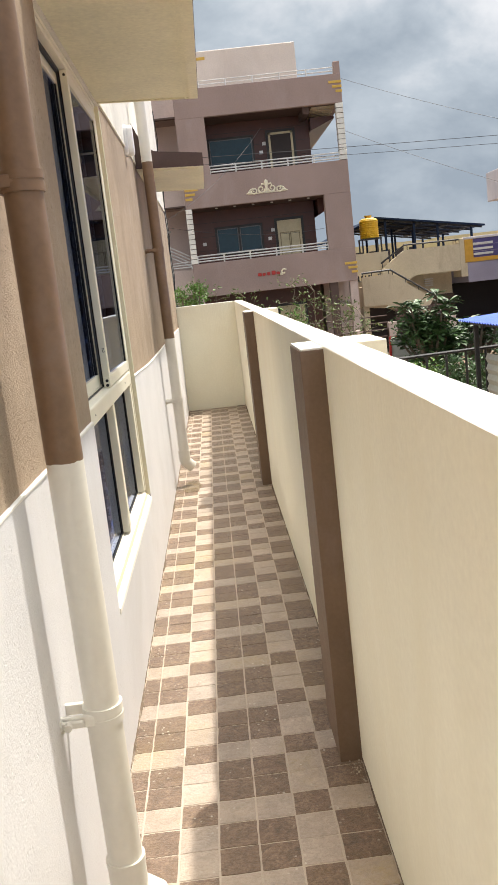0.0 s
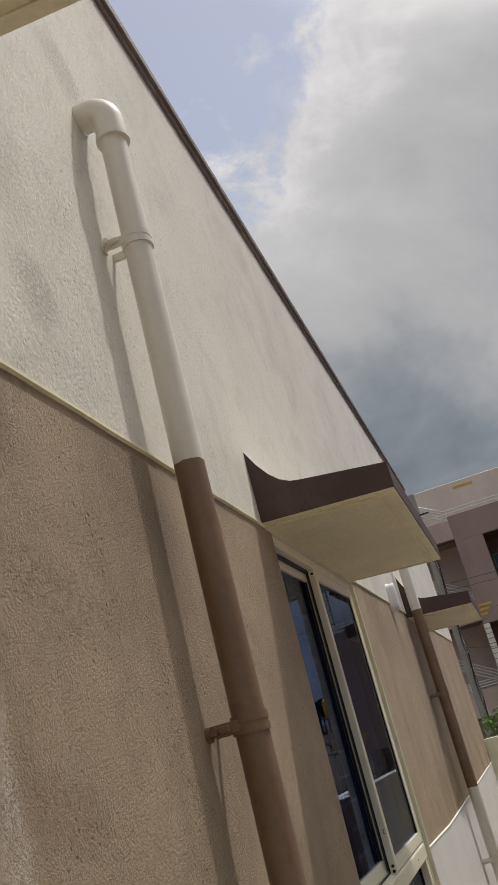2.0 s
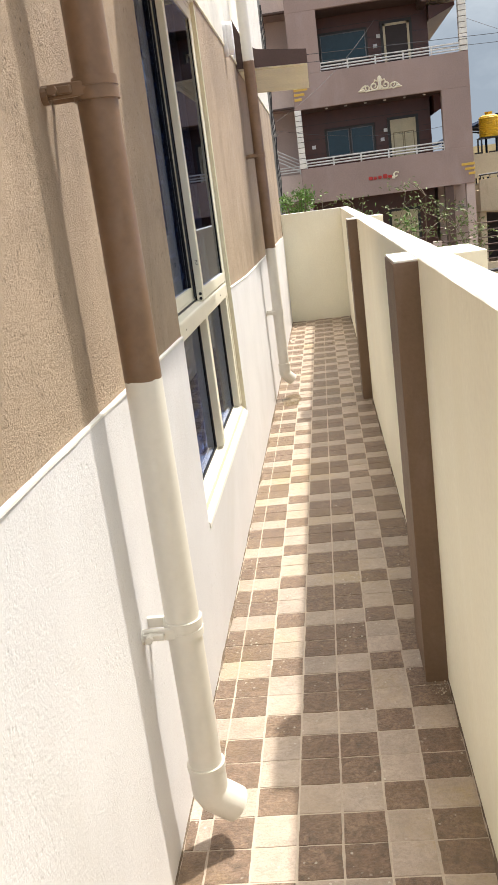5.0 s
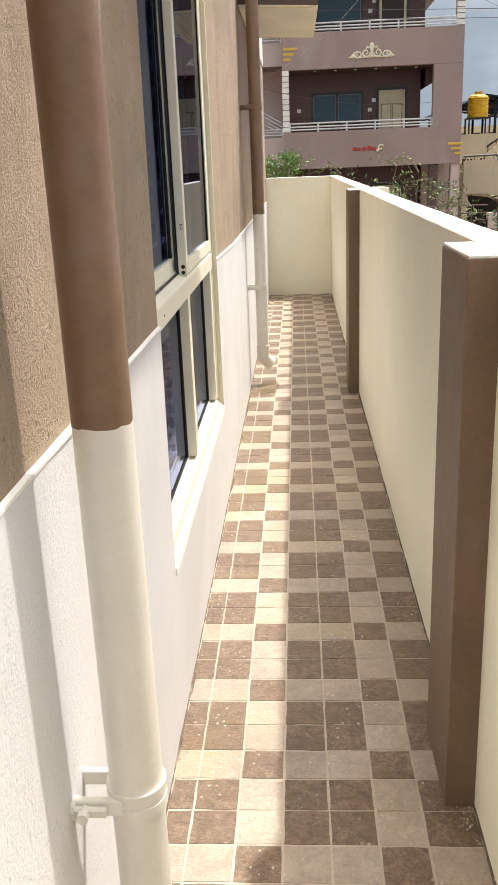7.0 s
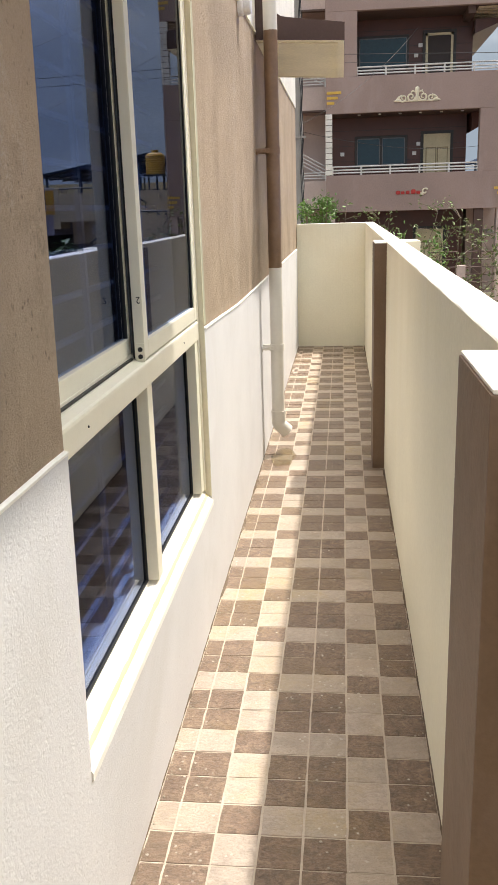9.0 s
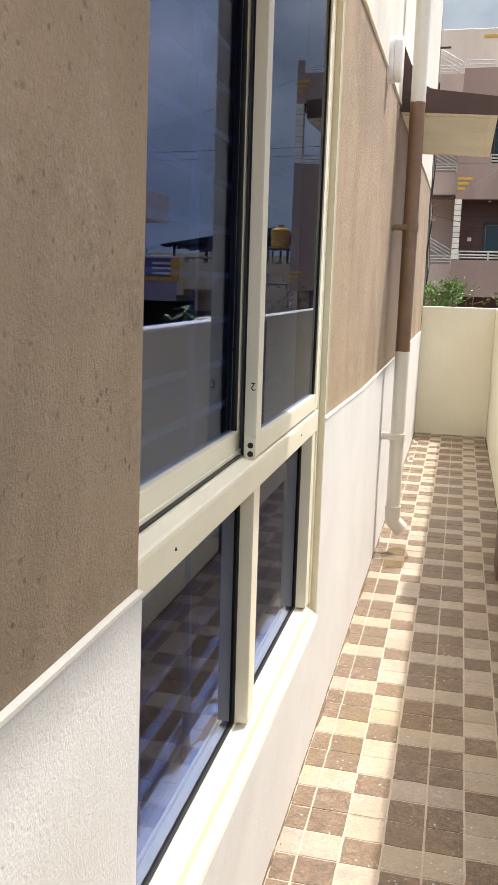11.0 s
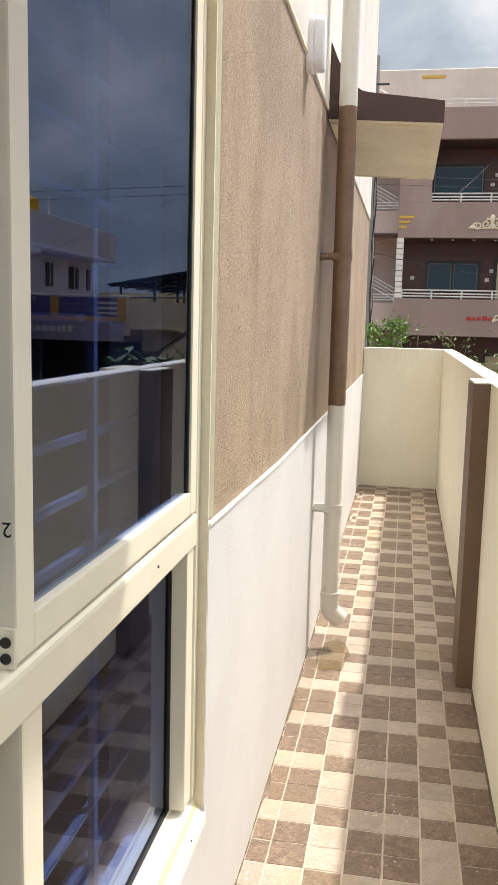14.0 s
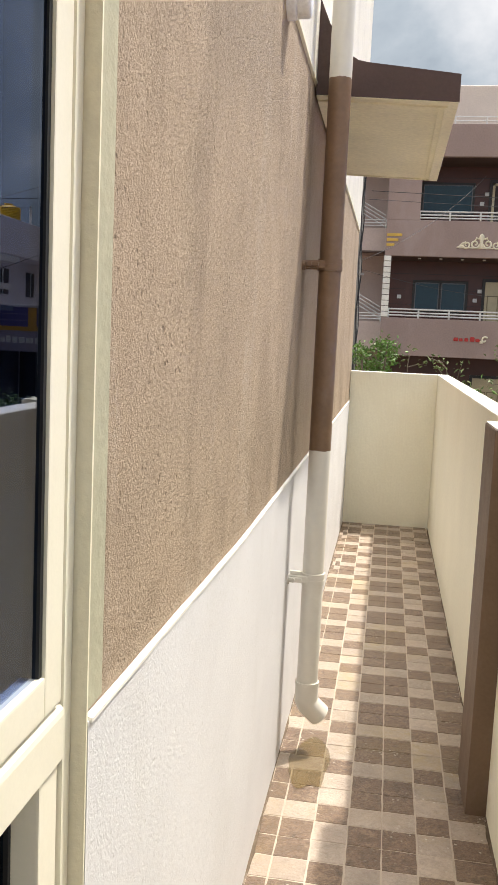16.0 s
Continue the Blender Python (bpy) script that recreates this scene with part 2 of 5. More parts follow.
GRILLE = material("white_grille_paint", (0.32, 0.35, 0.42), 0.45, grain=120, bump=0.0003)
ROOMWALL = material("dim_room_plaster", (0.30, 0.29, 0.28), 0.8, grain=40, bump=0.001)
COPING = material("grey_brown_roof_edge", (0.16, 0.125, 0.105), 0.6, grain=80, bump=0.002, stain=(0.3, 0.26, 0.22))
LAMP_WHITE = material("white_lamp_plastic", (0.82, 0.82, 0.82), 0.3, grain=150, bump=0.0)
GROUT = material("pale_cement_grout", (0.58, 0.50, 0.405), 0.9, grain=180, bump=0.002, scale=7, stain=(0.36, 0.29, 0.22), stain_scale=5)
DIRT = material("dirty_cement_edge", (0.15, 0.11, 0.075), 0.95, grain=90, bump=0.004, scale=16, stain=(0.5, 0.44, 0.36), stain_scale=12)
CRUMB = material("pale_cement_crumbs", (0.46, 0.41, 0.33), 0.95, grain=90, bump=0.001, scale=16, island=0.6)
GLASS = glass_material("blue_tinted_glass", (0.10, 0.165, 0.38), 0.166, (0.80, 0.86, 1.0))
GLASS_INNER = glass_material("deep_blue_tinted_glass", (0.20, 0.27, 0.46), 0.205, (0.64, 0.73, 1.0))


def tile_material(name, base, vein, dirt, speck, rough, depth):
    m = bpy.data.materials.new(name)
    m.use_nodes = True
    nt = m.node_tree
    bsdf = nt.nodes["Principled BSDF"]
    geo = nt.nodes.new("ShaderNodeNewGeometry")
    vec = geo.outputs["Position"]
    info = nt.nodes.new("ShaderNodeObjectInfo")
    cloud = noisef(nt, vec, 30, 8, 0.75, 0.9)
    col = ramp(nt, cloud, [(0.33, tuple(c * (1 - depth) for c in base)), (0.50, base), (0.64, vein)])
    patch = noisef(nt, vec, 8, 5, 0.65, 0.6)
    col = mixed(nt, ramp(nt, patch, [(0.42, (0, 0, 0)), (0.66, (0.55, 0.55, 0.55))]), col, tuple(c * k for c, k in zip(base, (0.72, 0.68, 0.66))))
    grit = ramp(nt, noisef(nt, vec, 120, 5, 0.75, 0.4), [(0.40, (0, 0, 0)), (0.52, (1, 1, 1))])
    col = mixed(nt, grit, mixed(nt, depth, col, tuple(c * 0.35 for c in base)), col)
    hsv = nt.nodes.new("ShaderNodeHueSaturation")
    both = mathn(nt, "ADD", mathn(nt, "MULTIPLY", info.outputs["Random"], 0.16), mathn(nt, "MULTIPLY", geo.outputs["Random Per Island"], 0.34))
    nt.links.new(mathn(nt, "ADD", both, 0.75), hsv.inputs["Value"])
    nt.links.new(col, hsv.inputs["Color"])
    col = hsv.outputs[0]
    film = ramp(nt, noisef(nt, vec, 3.2, 7, 0.65, 0.4), [(0.45, (0, 0, 0)), (0.75, (0.6, 0.6, 0.6))])
    col = mixed(nt, film, col, dirt)
    moss = mathn(nt, "MULTIPLY", ramp(nt, noisef(nt, vec, 1.9, 6, 0.7, 0.5), [(0.52, (0, 0, 0)), (0.68, (0.6, 0.6, 0.6))]), ramp(nt, noisef(nt, vec, 24, 5, 0.7), [(0.35, (0.2, 0.2, 0.2)), (0.65, (1, 1, 1))]))
    col = mixed(nt, moss, col, tuple(c * k for c, k in zip(dirt, (1.0, 0.93, 0.48))))
    dots = node(nt, "ShaderNodeTexVoronoi", Scale=42.0)
    nt.links.new(vec, dots.inputs["Vector"])
    blot = mathn(nt, "ADD", dots.outputs["Distance"], mathn(nt, "MULTIPLY_ADD", noisef(nt, vec, 170, 4, 0.7, 0.6), 0.34))
    nt.nodes[-2].inputs[2].default_value = -0.17
    near = ramp(nt, blot, [(0.12, (0.85, 0.85, 0.85)), (0.17, (0, 0, 0))])
    where = ramp(nt, noisef(nt, vec, 5.5, 4), [(0.48, (0, 0, 0)), (0.62, (1, 1, 1))])
    col = mixed(nt, mathn(nt, "MULTIPLY", near, where), col, speck)
    nt.links.new(col, bsdf.inputs["Base Color"])
    rr = nt.nodes.new("ShaderNodeMapRange")
    rr.inputs[3].default_value, rr.inputs[4].default_value = rough - 0.14, rough + 0.14
    nt.links.new(cloud, rr.inputs[0])
    nt.links.new(rr.outputs[0], bsdf.inputs["Roughness"])
    bp = node(nt, "ShaderNodeBump", Strength=0.9, Distance=0.0045)
    lay = nt.nodes.new("ShaderNodeMapping")
    lay.inputs["Scale"].default_value = (1.0, 2.2, 1.0)
    lay.inputs["Rotation"].default_value = (0, 0, 0.5)
    nt.links.new(vec, lay.inputs[0])
    h = mathn(nt, "ADD", noisef(nt, lay.outputs[0], 42, 6, 0.66, 1.4), mathn(nt, "MULTIPLY", noisef(nt, vec, 170, 4, 0.65), 0.4))
    nt.links.new(h, bp.inputs["Height"])
    nt.links.new(bp.outputs[0], bsdf.inputs["Normal"])
    return m


TILE_DARK = tile_material("brown_slate_tile", (0.207, 0.139, 0.095), (0.31, 0.22, 0.15), (0.22, 0.155, 0.095), (0.62, 0.58, 0.5), 0.40, 0.55)
TILE_LIGHT = tile_material("beige_slate_tile", (0.55, 0.455, 0.372), (0.61, 0.52, 0.43), (0.48, 0.375, 0.255), (0.7, 0.66, 0.58), 0.42, 0.22)


# ---------------------------------------------------------------- shaping helpers
def finish(name, bm, mats, parent=None, label="", smooth=False):
    bmesh.ops.recalc_face_normals(bm, faces=bm.faces)
    me = bpy.data.meshes.new(name)
    bm.to_mesh(me)
    bm.free()
    for m in mats if isinstance(mats, (list, tuple)) else (mats,):
        me.materials.append(m)
    if smooth:
        for p in me.polygons:
            p.use_smooth = len(p.vertices) <= 4 and smooth
        me.set_sharp_from_angle(angle=radians(40))
    ob = new(name, me)
    if parent:
        ob.parent = parent
    if label:
        ob["label"] = label
    return ob


def empty(name, at=(0, 0, 0)):
    ob = new(name)
    ob.location = at
    ob.empty_display_size = 0.1
    return ob


def put(parent, ob):
    """Parent ob, whose mesh is given in world places, to a thing whose base lies elsewhere."""
    ob.parent = parent
    ob.matrix_parent_inverse = Matrix.Translation(parent.location).inverted()
    return ob


def B(a, b, bevel=0.0, seg=1, bm=None, mi=0):
    """A box from corner a to corner b, with bevelled edges."""
    tmp = bm or bmesh.new()
    vs = [tmp.verts.new((x, y, z)) for x in (a[0], b[0]) for y in (a[1], b[1]) for z in (a[2], b[2])]
    fs = [tmp.faces.new([vs[i] for i in q]) for q in ((0, 1, 3, 2), (4, 6, 7, 5), (0, 4, 5, 1), (2, 3, 7, 6), (0, 2, 6, 4), (1, 5, 7, 3))]
    for f in fs:
        f.material_index = mi
    if bevel:
        es = {e for f in fs for e in f.edges}
        out = bmesh.ops.bevel(tmp, geom=list(es), offset=bevel, segments=seg, affect="EDGES", profile=0.7)
        for f in out["faces"]:
            f.material_index = mi
    return tmp


def prism(poly, axis, lo, hi, bm=None, mi=0):
    """A flat outline pushed along an axis. Outlines are (y, z) for x, (x, z) for y, (x, y) for z."""
    bm = bm or bmesh.new()

    def at(p, d):
        return {"x": (d, p[0], p[1]), "y": (p[0], d, p[1]), "z": (p[0], p[1], d)}[axis]
    lower = [bm.verts.new(at(p, lo)) for p in poly]
    upper = [bm.verts.new(at(p, hi)) for p in poly]
    fs = [bm.faces.new(lower), bm.faces.new(upper[::-1])]
    n = len(poly)
    for i in range(n):
        fs.append(bm.faces.new((lower[i], lower[(i + 1) % n], upper[(i + 1) % n], upper[i])))
    for f in fs:
        f.material_index = mi
    return bm


def tube(pts, r, seg=12, bm=None, cap=True, mi=0):
    """A round bar through points; r may be a list, one radius a point."""
    bm = bm or bmesh.new()
    pts = [Vector(p) for p in pts]
    rs = r if isinstance(r, (list, tuple)) else [r] * len(pts)
    rings, side = [], None
    for i, p in enumerate(pts):
        d = (pts[min(i + 1, len(pts) - 1)] - pts[max(i - 1, 0)]).normalized()
        if side is None:
            side = d.orthogonal().normalized()
        side = (side - d * side.dot(d)).normalized()
        up = d.cross(side)
        rings.append([bm.verts.new(p + (side * math.cos(a) + up * math.sin(a)) * rs[i]) for a in (2 * math.pi * k / seg for k in range(seg))])
    for a, b in zip(rings, rings[1:]):
        for k in range(seg):
            f = bm.faces.new((a[k], a[(k + 1) % seg], b[(k + 1) % seg], b[k]))
            f.material_index = mi
    if cap:
        for ring in (rings[0][::-1], rings[-1]):
            bm.faces.new(ring).material_index = mi
    return bm


def arc(c, a, b, r, n=7):
    """Points on a quarter bend about c, from direction a to direction b."""
    a, b, c = Vector(a), Vector(b), Vector(c)
    return [c + (a * math.cos(t) + b * math.sin(t)) * r for t in (math.pi / 2 * i / n for i in range(n + 1))]


# ---------------------------------------------------------------- the setting
GROUND = -1.6
Y0, YE = -3.0, 9.965          # the passage, from behind the walker to the end wall
XW, XO = 0.668, 0.752         # the low wall, inner and outer face

WY0, WY1, WZ0, WZ1 = 2.588, 4.052, 0.40, 2.205   # window opening
TOP = 4.15


def band0(y):
    """Foot of the tan band of the house wall, which is not quite level."""
    return 1.018 - 0.0075 * y if y < 3.0 else max(0.976, 1.001 - 0.026 * (y - 4.05))


def band1(y):
    """Top of the tan band."""
    return 2.190 + 0.0105 * y


def near_edge(z):
    """The plaster edge beside the window, which leans a little."""
    return 2.570 + 0.043 * z


def rim(y):
    """Height of the boundary wall, which falls slightly towards the walker."""
    return 1.166 + 0.0048 * y

EARTH = material("dry_reddish_earth", (0.20, 0.135, 0.085), 0.95, scale=0.15, grain=4, bump=0.02, stain=(0.10, 0.12, 0.045), stain_scale=0.25)
ASPHALT = material("worn_grey_asphalt", (0.06, 0.058, 0.055), 0.9, scale=0.8, grain=60, bump=0.004, stain=(0.13, 0.10, 0.075), stain_scale=0.5)


def build_ground():
    bm = bmesh.new()
    n, size = 24, 1500.0
    xs = [math.copysign(abs(i / n) ** 3, i) * size for i in range(-n, n + 1)]
    grid = [[bm.verts.new((x, y + 20, GROUND)) for y in xs] for x in xs]
    for i in range(2 * n):
        for j in range(2 * n):
            bm.faces.new((grid[i][j], grid[i + 1][j], grid[i + 1][j + 1], grid[i][j + 1]))
    tagged(finish("ground", bm, EARTH), "dry reddish earth with green patches between the plots", "ground", kind="structure")
    tagged(finish("road", B((-120, 16.2, GROUND + 0.004), (160, 21.8, GROUND + 0.03), 0.01), ASPHALT), "worn grey asphalt street between the houses", "road", kind="structure")


def build_house():
    plinth = finish("floor", B((-0.02, Y0, GROUND), (XW, YE, -0.004)), GROUT)
    tagged(plinth, "passage floor of brown and beige chequered tiles", "floor", kind="structure")
    wall = empty("wall_house")
    tagged(wall, "rough plastered house wall in white with a tan band", "wall", kind="structure")

    def leaf(name, x, low, high, mat, label):
        bm = bmesh.new()
        a, b = WY1, YE + 0.1
        stops = (a, 4.5, 5.0, b)
        prism([(y, low(y)) for y in stops] + [(y, high(y)) for y in stops[::-1]], "x", -0.2, x, bm=bm)
        foot = [(WY0, GROUND), (WY0, WZ0)] if name == "lower_panel" else [(near_edge(low(WY0)), low(WY0))]
        head = (WY0, TOP) if name == "upper_panel" else (near_edge(high(WY0)), high(WY0))
        if name == "upper_panel":
            foot = [(WY0, low(WY0))]
        prism([(Y0, low(Y0))] + foot + [head, (Y0, high(Y0))], "x", -0.2, x, bm=bm)
        if name == "lower_panel":
            B((-0.2, WY0, GROUND), (x, WY1, WZ0), bm=bm)
        if name == "upper_panel":
            B((-0.2, WY0, WZ1), (x, WY1, TOP), bm=bm)
        put(wall, finish(name, bm, mat, label=label))
    leaf("lower_panel", 0.0, lambda y: GROUND, band0, WHITE, "white roughcast lower wall")
    leaf("tan_panel", -0.006, lambda y: band0(y) + 0.0005, band1, TAN, "tan roughcast middle band")
    leaf("upper_panel", 0.0, lambda y: band1(y) + 0.0005, lambda y: TOP, UPPER, "white weathered upper wall")
    rng = random.Random(4)
    for name, level, dz, mat in (("lower_bead", band0, 0.005, CAP), ("upper_bead", band1, -0.008, SOFFIT)):
        for ya, yb in ((Y0, near_edge(1.0) - 0.002 if dz > 0 else WY0 - 0.004), (WY1 + 0.004, YE)):
            bm = bmesh.new()
            n = int((yb - ya) / 0.07)
            rows = []
            for i in range(n + 1):
                y = ya + (yb - ya) * i / n
                z = level(y)
                o, h = 0.0015 + rng.random() * 0.0015, dz * (0.85 + 0.25 * rng.random())
                rows.append([bm.verts.new(p) for p in ((-0.0055, y, z + h), (o, y, z + h * 0.6), (o, y, z - dz * 0.4), (-0.0055, y, z - dz * 0.4))])
            for a, b in zip(rows, rows[1:]):
                for q in range(4):
                    bm.faces.new((a[q], a[(q + 1) % 4], b[(q + 1) % 4], b[q]))
            bm.faces.new(rows[0])
            bm.faces.new(rows[-1][::-1])
            put(wall, finish(name, bm, mat, label="uneven painted plaster edge"))
    room = empty("wall_room")
    tagged(room, "dim plastered room behind the tinted window", "wall", kind="structure")
    for name, a, b in (("back_wall", (-3.3, 0.9, 0.0), (-3.2, 6.1, 2.8)), ("side_wall", (-3.2, 0.9, 0.0), (-0.2, 1.0, 2.8)), ("side_wall", (-3.2, 6.0, 0.0), (-0.2, 6.1, 2.8)), ("room_floor", (-3.3, 0.9, -0.1), (-0.2, 6.1, 0.0)), ("room_ceiling", (-3.3, 0.9, 2.8), (-0.2, 6.1, 2.9))):
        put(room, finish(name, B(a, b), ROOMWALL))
    roof = finish("roof", B((-6.0, Y0, TOP - 0.25), (-0.2, YE + 0.1, TOP - 0.1)), UPPER)
    tagged(roof, "flat concrete house roof behind the parapet", "roof", kind="structure")
    put(roof, finish("coping", B((-0.22, Y0, TOP), (0.028, YE + 0.12, TOP + 0.05), 0.004), COPING, label="weathered brown parapet coping"))
    put(roof, finish("drip_strip", B((0.0005, Y0, TOP - 0.03), (0.014, YE + 0.1, TOP - 0.001), 0.002), COPING))
    far = finish("wall_far_side", B((-6.0, Y0, GROUND), (-5.8, YE + 0.1, TOP)), UPPER)
    tagged(far, "plain white far side of the house", "wall", kind="structure")
    ends = finish("wall_end_of_house", B((-5.8, YE - 0.1, GROUND), (-0.2, YE + 0.1, TOP - 0.26)), UPPER)
    tagged(ends, "plain white end of the house", "wall", kind="structure")
    tagged(finish("wall_back_of_house", B((-5.8, Y0, GROUND), (-0.2, Y0 + 0.2, TOP - 0.26)), UPPER), "plain white back of the house", "wall", kind="structure")


def low_wall(name, a, b, along, label):
    """A plastered boundary wall with a softly uneven coping."""
    rng = random.Random(9)
    bm = bmesh.new()
    n = 150
    rows = []
    for i in range(n + 1):
        t = i / n
        w = lambda: rng.uniform(-0.0007, 0.0007)
        if along == "y":
            y = a[1] + (b[1] - a[1]) * t
            HW = rim(y)
            ring = [(a[0], y, GROUND), (a[0] + w() * 0.4, y, HW - 0.003), (a[0] + 0.003 + w(), y, HW + w()), (b[0] - 0.003 + w(), y, HW + w()), (b[0] + w(), y, HW - 0.003), (b[0], y, GROUND)]
        else:
            x = a[0] + (b[0] - a[0]) * t
            HW = rim(YE)
            ring = [(x, a[1], GROUND), (x, a[1] + w() * 0.4, HW - 0.003), (x, a[1] + 0.003 + w(), HW + w()), (x, b[1] - 0.003 + w(), HW + w()), (x, b[1] + w(), HW - 0.003), (x, b[1], GROUND)]
        rows.append([bm.verts.new(p) for p in ring])
    for p, q in zip(rows, rows[1:]):
        for k in range(6):
            f = bm.faces.new((p[k], p[(k + 1) % 6], q[(k + 1) % 6], q[k]))
            f.material_index = 1 if k in (1, 2, 3) else 0
    bm.faces.new(rows[0])
    bm.faces.new(rows[-1][::-1])
    return tagged(finish(name, bm, [CREAM, CAP]), label, "wall", kind="structure")


def build_low_walls():
    right = low_wall("wall_boundary", (XW, Y0, 0), (XO, YE + 0.1, 0), "y", "cream plastered boundary wall with bright coping and brown pillars")
    end = low_wall("wall_end", (-0.002, YE, 0), (XW - 0.001, YE + 0.1, 0), "x", "cream plastered low wall closing the passage")
    for y in (-1.25, 2.255, 5.755):
        p = put(right, finish("pillar", B((0.606, y, -0.002), (XW + 0.02, y + 0.268, rim(y) - 0.009), 0.004, 2), PILLAR, label="brown painted wall pillar"))
        cap = finish("pillar_cap", B((0.609, y + 0.003, rim(y) - 0.009), (XW - 0.001, y + 0.265, rim(y) - 0.003), 0.001, 1), CAP, label="cream painted pillar top")
        cap.parent = p
        put(right, finish("pilaster", B((XO - 0.02, y, GROUND), (0.835, y + 0.268, rim(y) - 0.001), 0.004, 2), CREAM, label="cream outer face of the pillar"))
    rng = random.Random(11)
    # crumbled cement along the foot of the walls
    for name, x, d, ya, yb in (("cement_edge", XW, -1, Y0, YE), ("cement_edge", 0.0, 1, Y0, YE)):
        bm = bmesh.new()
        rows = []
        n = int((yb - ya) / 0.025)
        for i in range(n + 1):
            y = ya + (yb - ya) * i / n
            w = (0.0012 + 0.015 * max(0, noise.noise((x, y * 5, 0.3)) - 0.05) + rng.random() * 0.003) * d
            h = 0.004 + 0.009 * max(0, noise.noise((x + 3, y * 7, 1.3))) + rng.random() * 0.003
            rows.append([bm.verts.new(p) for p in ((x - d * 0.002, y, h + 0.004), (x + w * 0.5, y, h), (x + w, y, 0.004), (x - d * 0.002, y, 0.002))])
        for a, b in zip(rows, rows[1:]):
            for q in range(4):
                bm.faces.new((a[q], a[(q + 1) % 4], b[(q + 1) % 4], b[q]))
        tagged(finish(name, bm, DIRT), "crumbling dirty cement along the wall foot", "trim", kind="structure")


# ---------------------------------------------------------------- window
def build_window():
    win = empty("window_1", (0, WY0, WZ0))
    tagged(win, "cream framed sliding window with blue tinted glass, closed", "window", kind="structure")
    add = lambda name, bm, mat, label="", smooth=False: put(win, finish(name, bm, mat, label=label, smooth=smooth))

    def sub(parent, name, bm, mat, label=""):
        ob = finish(name, bm, mat, label=label)
        ob.parent = parent
        return ob
    f0, f1 = -0.090, -0.018
    jl, jr, jlow = WY0 + 0.006, WY1 - 0.032, WY1 - 0.078
    reveal = B((-0.199, WY1 - 0.004, WZ0 + 0.03), (-0.001, WY1 + 0.0, WZ1), 0)
    add("reveal", reveal, REVEAL, "cream painted plaster reveal")
    add("jamb_far", B((f0, jr + 0.006, WZ0 + 0.055), (f1, WY1 - 0.0045, WZ1 - 0.001), 0.003, 2), FRAME)
    add("jamb_groove", B((f0, jr + 0.0003, WZ0 + 0.055), (f1 - 0.012, jr + 0.0057, WZ1 - 0.001)), RUBBER)
    add("lower_jamb", B((f0, jlow, WZ0 + 0.0605), (f1 - 0.003, jr - 0.0005, 0.9685), 0.003, 2), FRAME)
    # sunlit margin carries the reveal's shade in its colour
    add("plaster_margin", B((-0.0058, WY1 + 0.0005, band0(WY1) + 0.009), (-0.0035, WY1 + 0.052, WZ1 - 0.012), 0.001), MARGIN, "narrow cream plaster margin, darkened to match the shaded reveal")
    add("jamb_near", B((f0, WY0 + 0.001, WZ0 + 0.055), (f1, jl, WZ1 - 0.001), 0.003, 2), FRAME)
    add("head", B((f0, jl + 0.0005, WZ1 - 0.030), (f1, jr - 0.0005, WZ1 - 0.001), 0.003, 2), FRAME)
    add("head_groove", B((-0.056, jl + 0.001, WZ1 - 0.043), (-0.0435, 3.268, WZ1 - 0.0305)), RUBBER)
    add("head_bead", B((f1 + 0.0005, WY0 + 0.001, WZ1 - 0.014), (f1 + 0.006, jr, WZ1 - 0.001), 0.002), FRAME)
    add("bottom_rail", B((f0, jl + 0.0005, WZ0 + 0.055), (f1 - 0.030, jr - 0.0005, WZ0 + 0.060), 0.001, 1), FRAME)
    t0, t1 = 0.969, 1.036
    add("transom", prism([(f0, t0), (-0.0195, t0), (-0.0175, t0 + 0.003), (-0.0170, 1.020), (-0.0180, 1.026), (-0.0215, 1.030), (-0.040, t1 - 0.001), (-0.042, t1), (f0, t1)], "y", jl + 0.0005, jr + 0.0055), FRAME, "wide cream transom bar")
    add("track_lip", B((-0.0565, jl + 0.001, t1 - 0.001), (-0.0535, jr - 0.001, t1 + 0.012), 0.001), FRAME)
    # black strip standing in for shade in the gap below the inner sash
    add("track_gap_shade", B((-0.0535, jl + 0.001, t1 + 0.0003), (-0.047, 3.270, t1 + 0.0045)), RUBBER)
    m0, m1 = 3.292, 3.343
    add("mullion", B((f0, m0, WZ0 + 0.0605), (-0.022, m1, t0 - 0.0005), 0.004, 2), FRAME)
    for ya, yb in ((jl, m0), (m1, jlow)):
        p = add("fixed_pane", B((-0.061, ya + 0.007, WZ0 + 0.065), (-0.055, yb - 0.007, t0 - 0.006)), GLASS, "blue tinted glass pane")
        p.visible_shadow = False
        gz = bmesh.new()
        B((-0.063, ya + 0.001, WZ0 + 0.061), (-0.050, ya + 0.007, t0 - 0.001), bm=gz)
        B((-0.063, yb - 0.007, WZ0 + 0.061), (-0.050, yb - 0.001, t0 - 0.001), bm=gz)
        B((-0.063, ya + 0.007, WZ0 + 0.061), (-0.050, yb - 0.007, WZ0 + 0.065), bm=gz)
        sub(p, "gasket", gz, RUBBER, "black rubber gasket")
    s = 0.042

    def sash(ya, yb, x0, x1, turn, glass, gap=0.007):
        z0, z1 = t1 + gap, WZ1 - 0.032
        frame_bm = bmesh.new()
        B((x0, ya, z0), (x1, ya + s, z1), 0.003, 2, bm=frame_bm)
        B((x0, yb - s, z0), (x1, yb, z1), 0.003, 2, bm=frame_bm)
        B((x0, ya + s + 0.0003, z0), (x1, yb - s - 0.0003, z0 + s), 0.003, 2, bm=frame_bm)
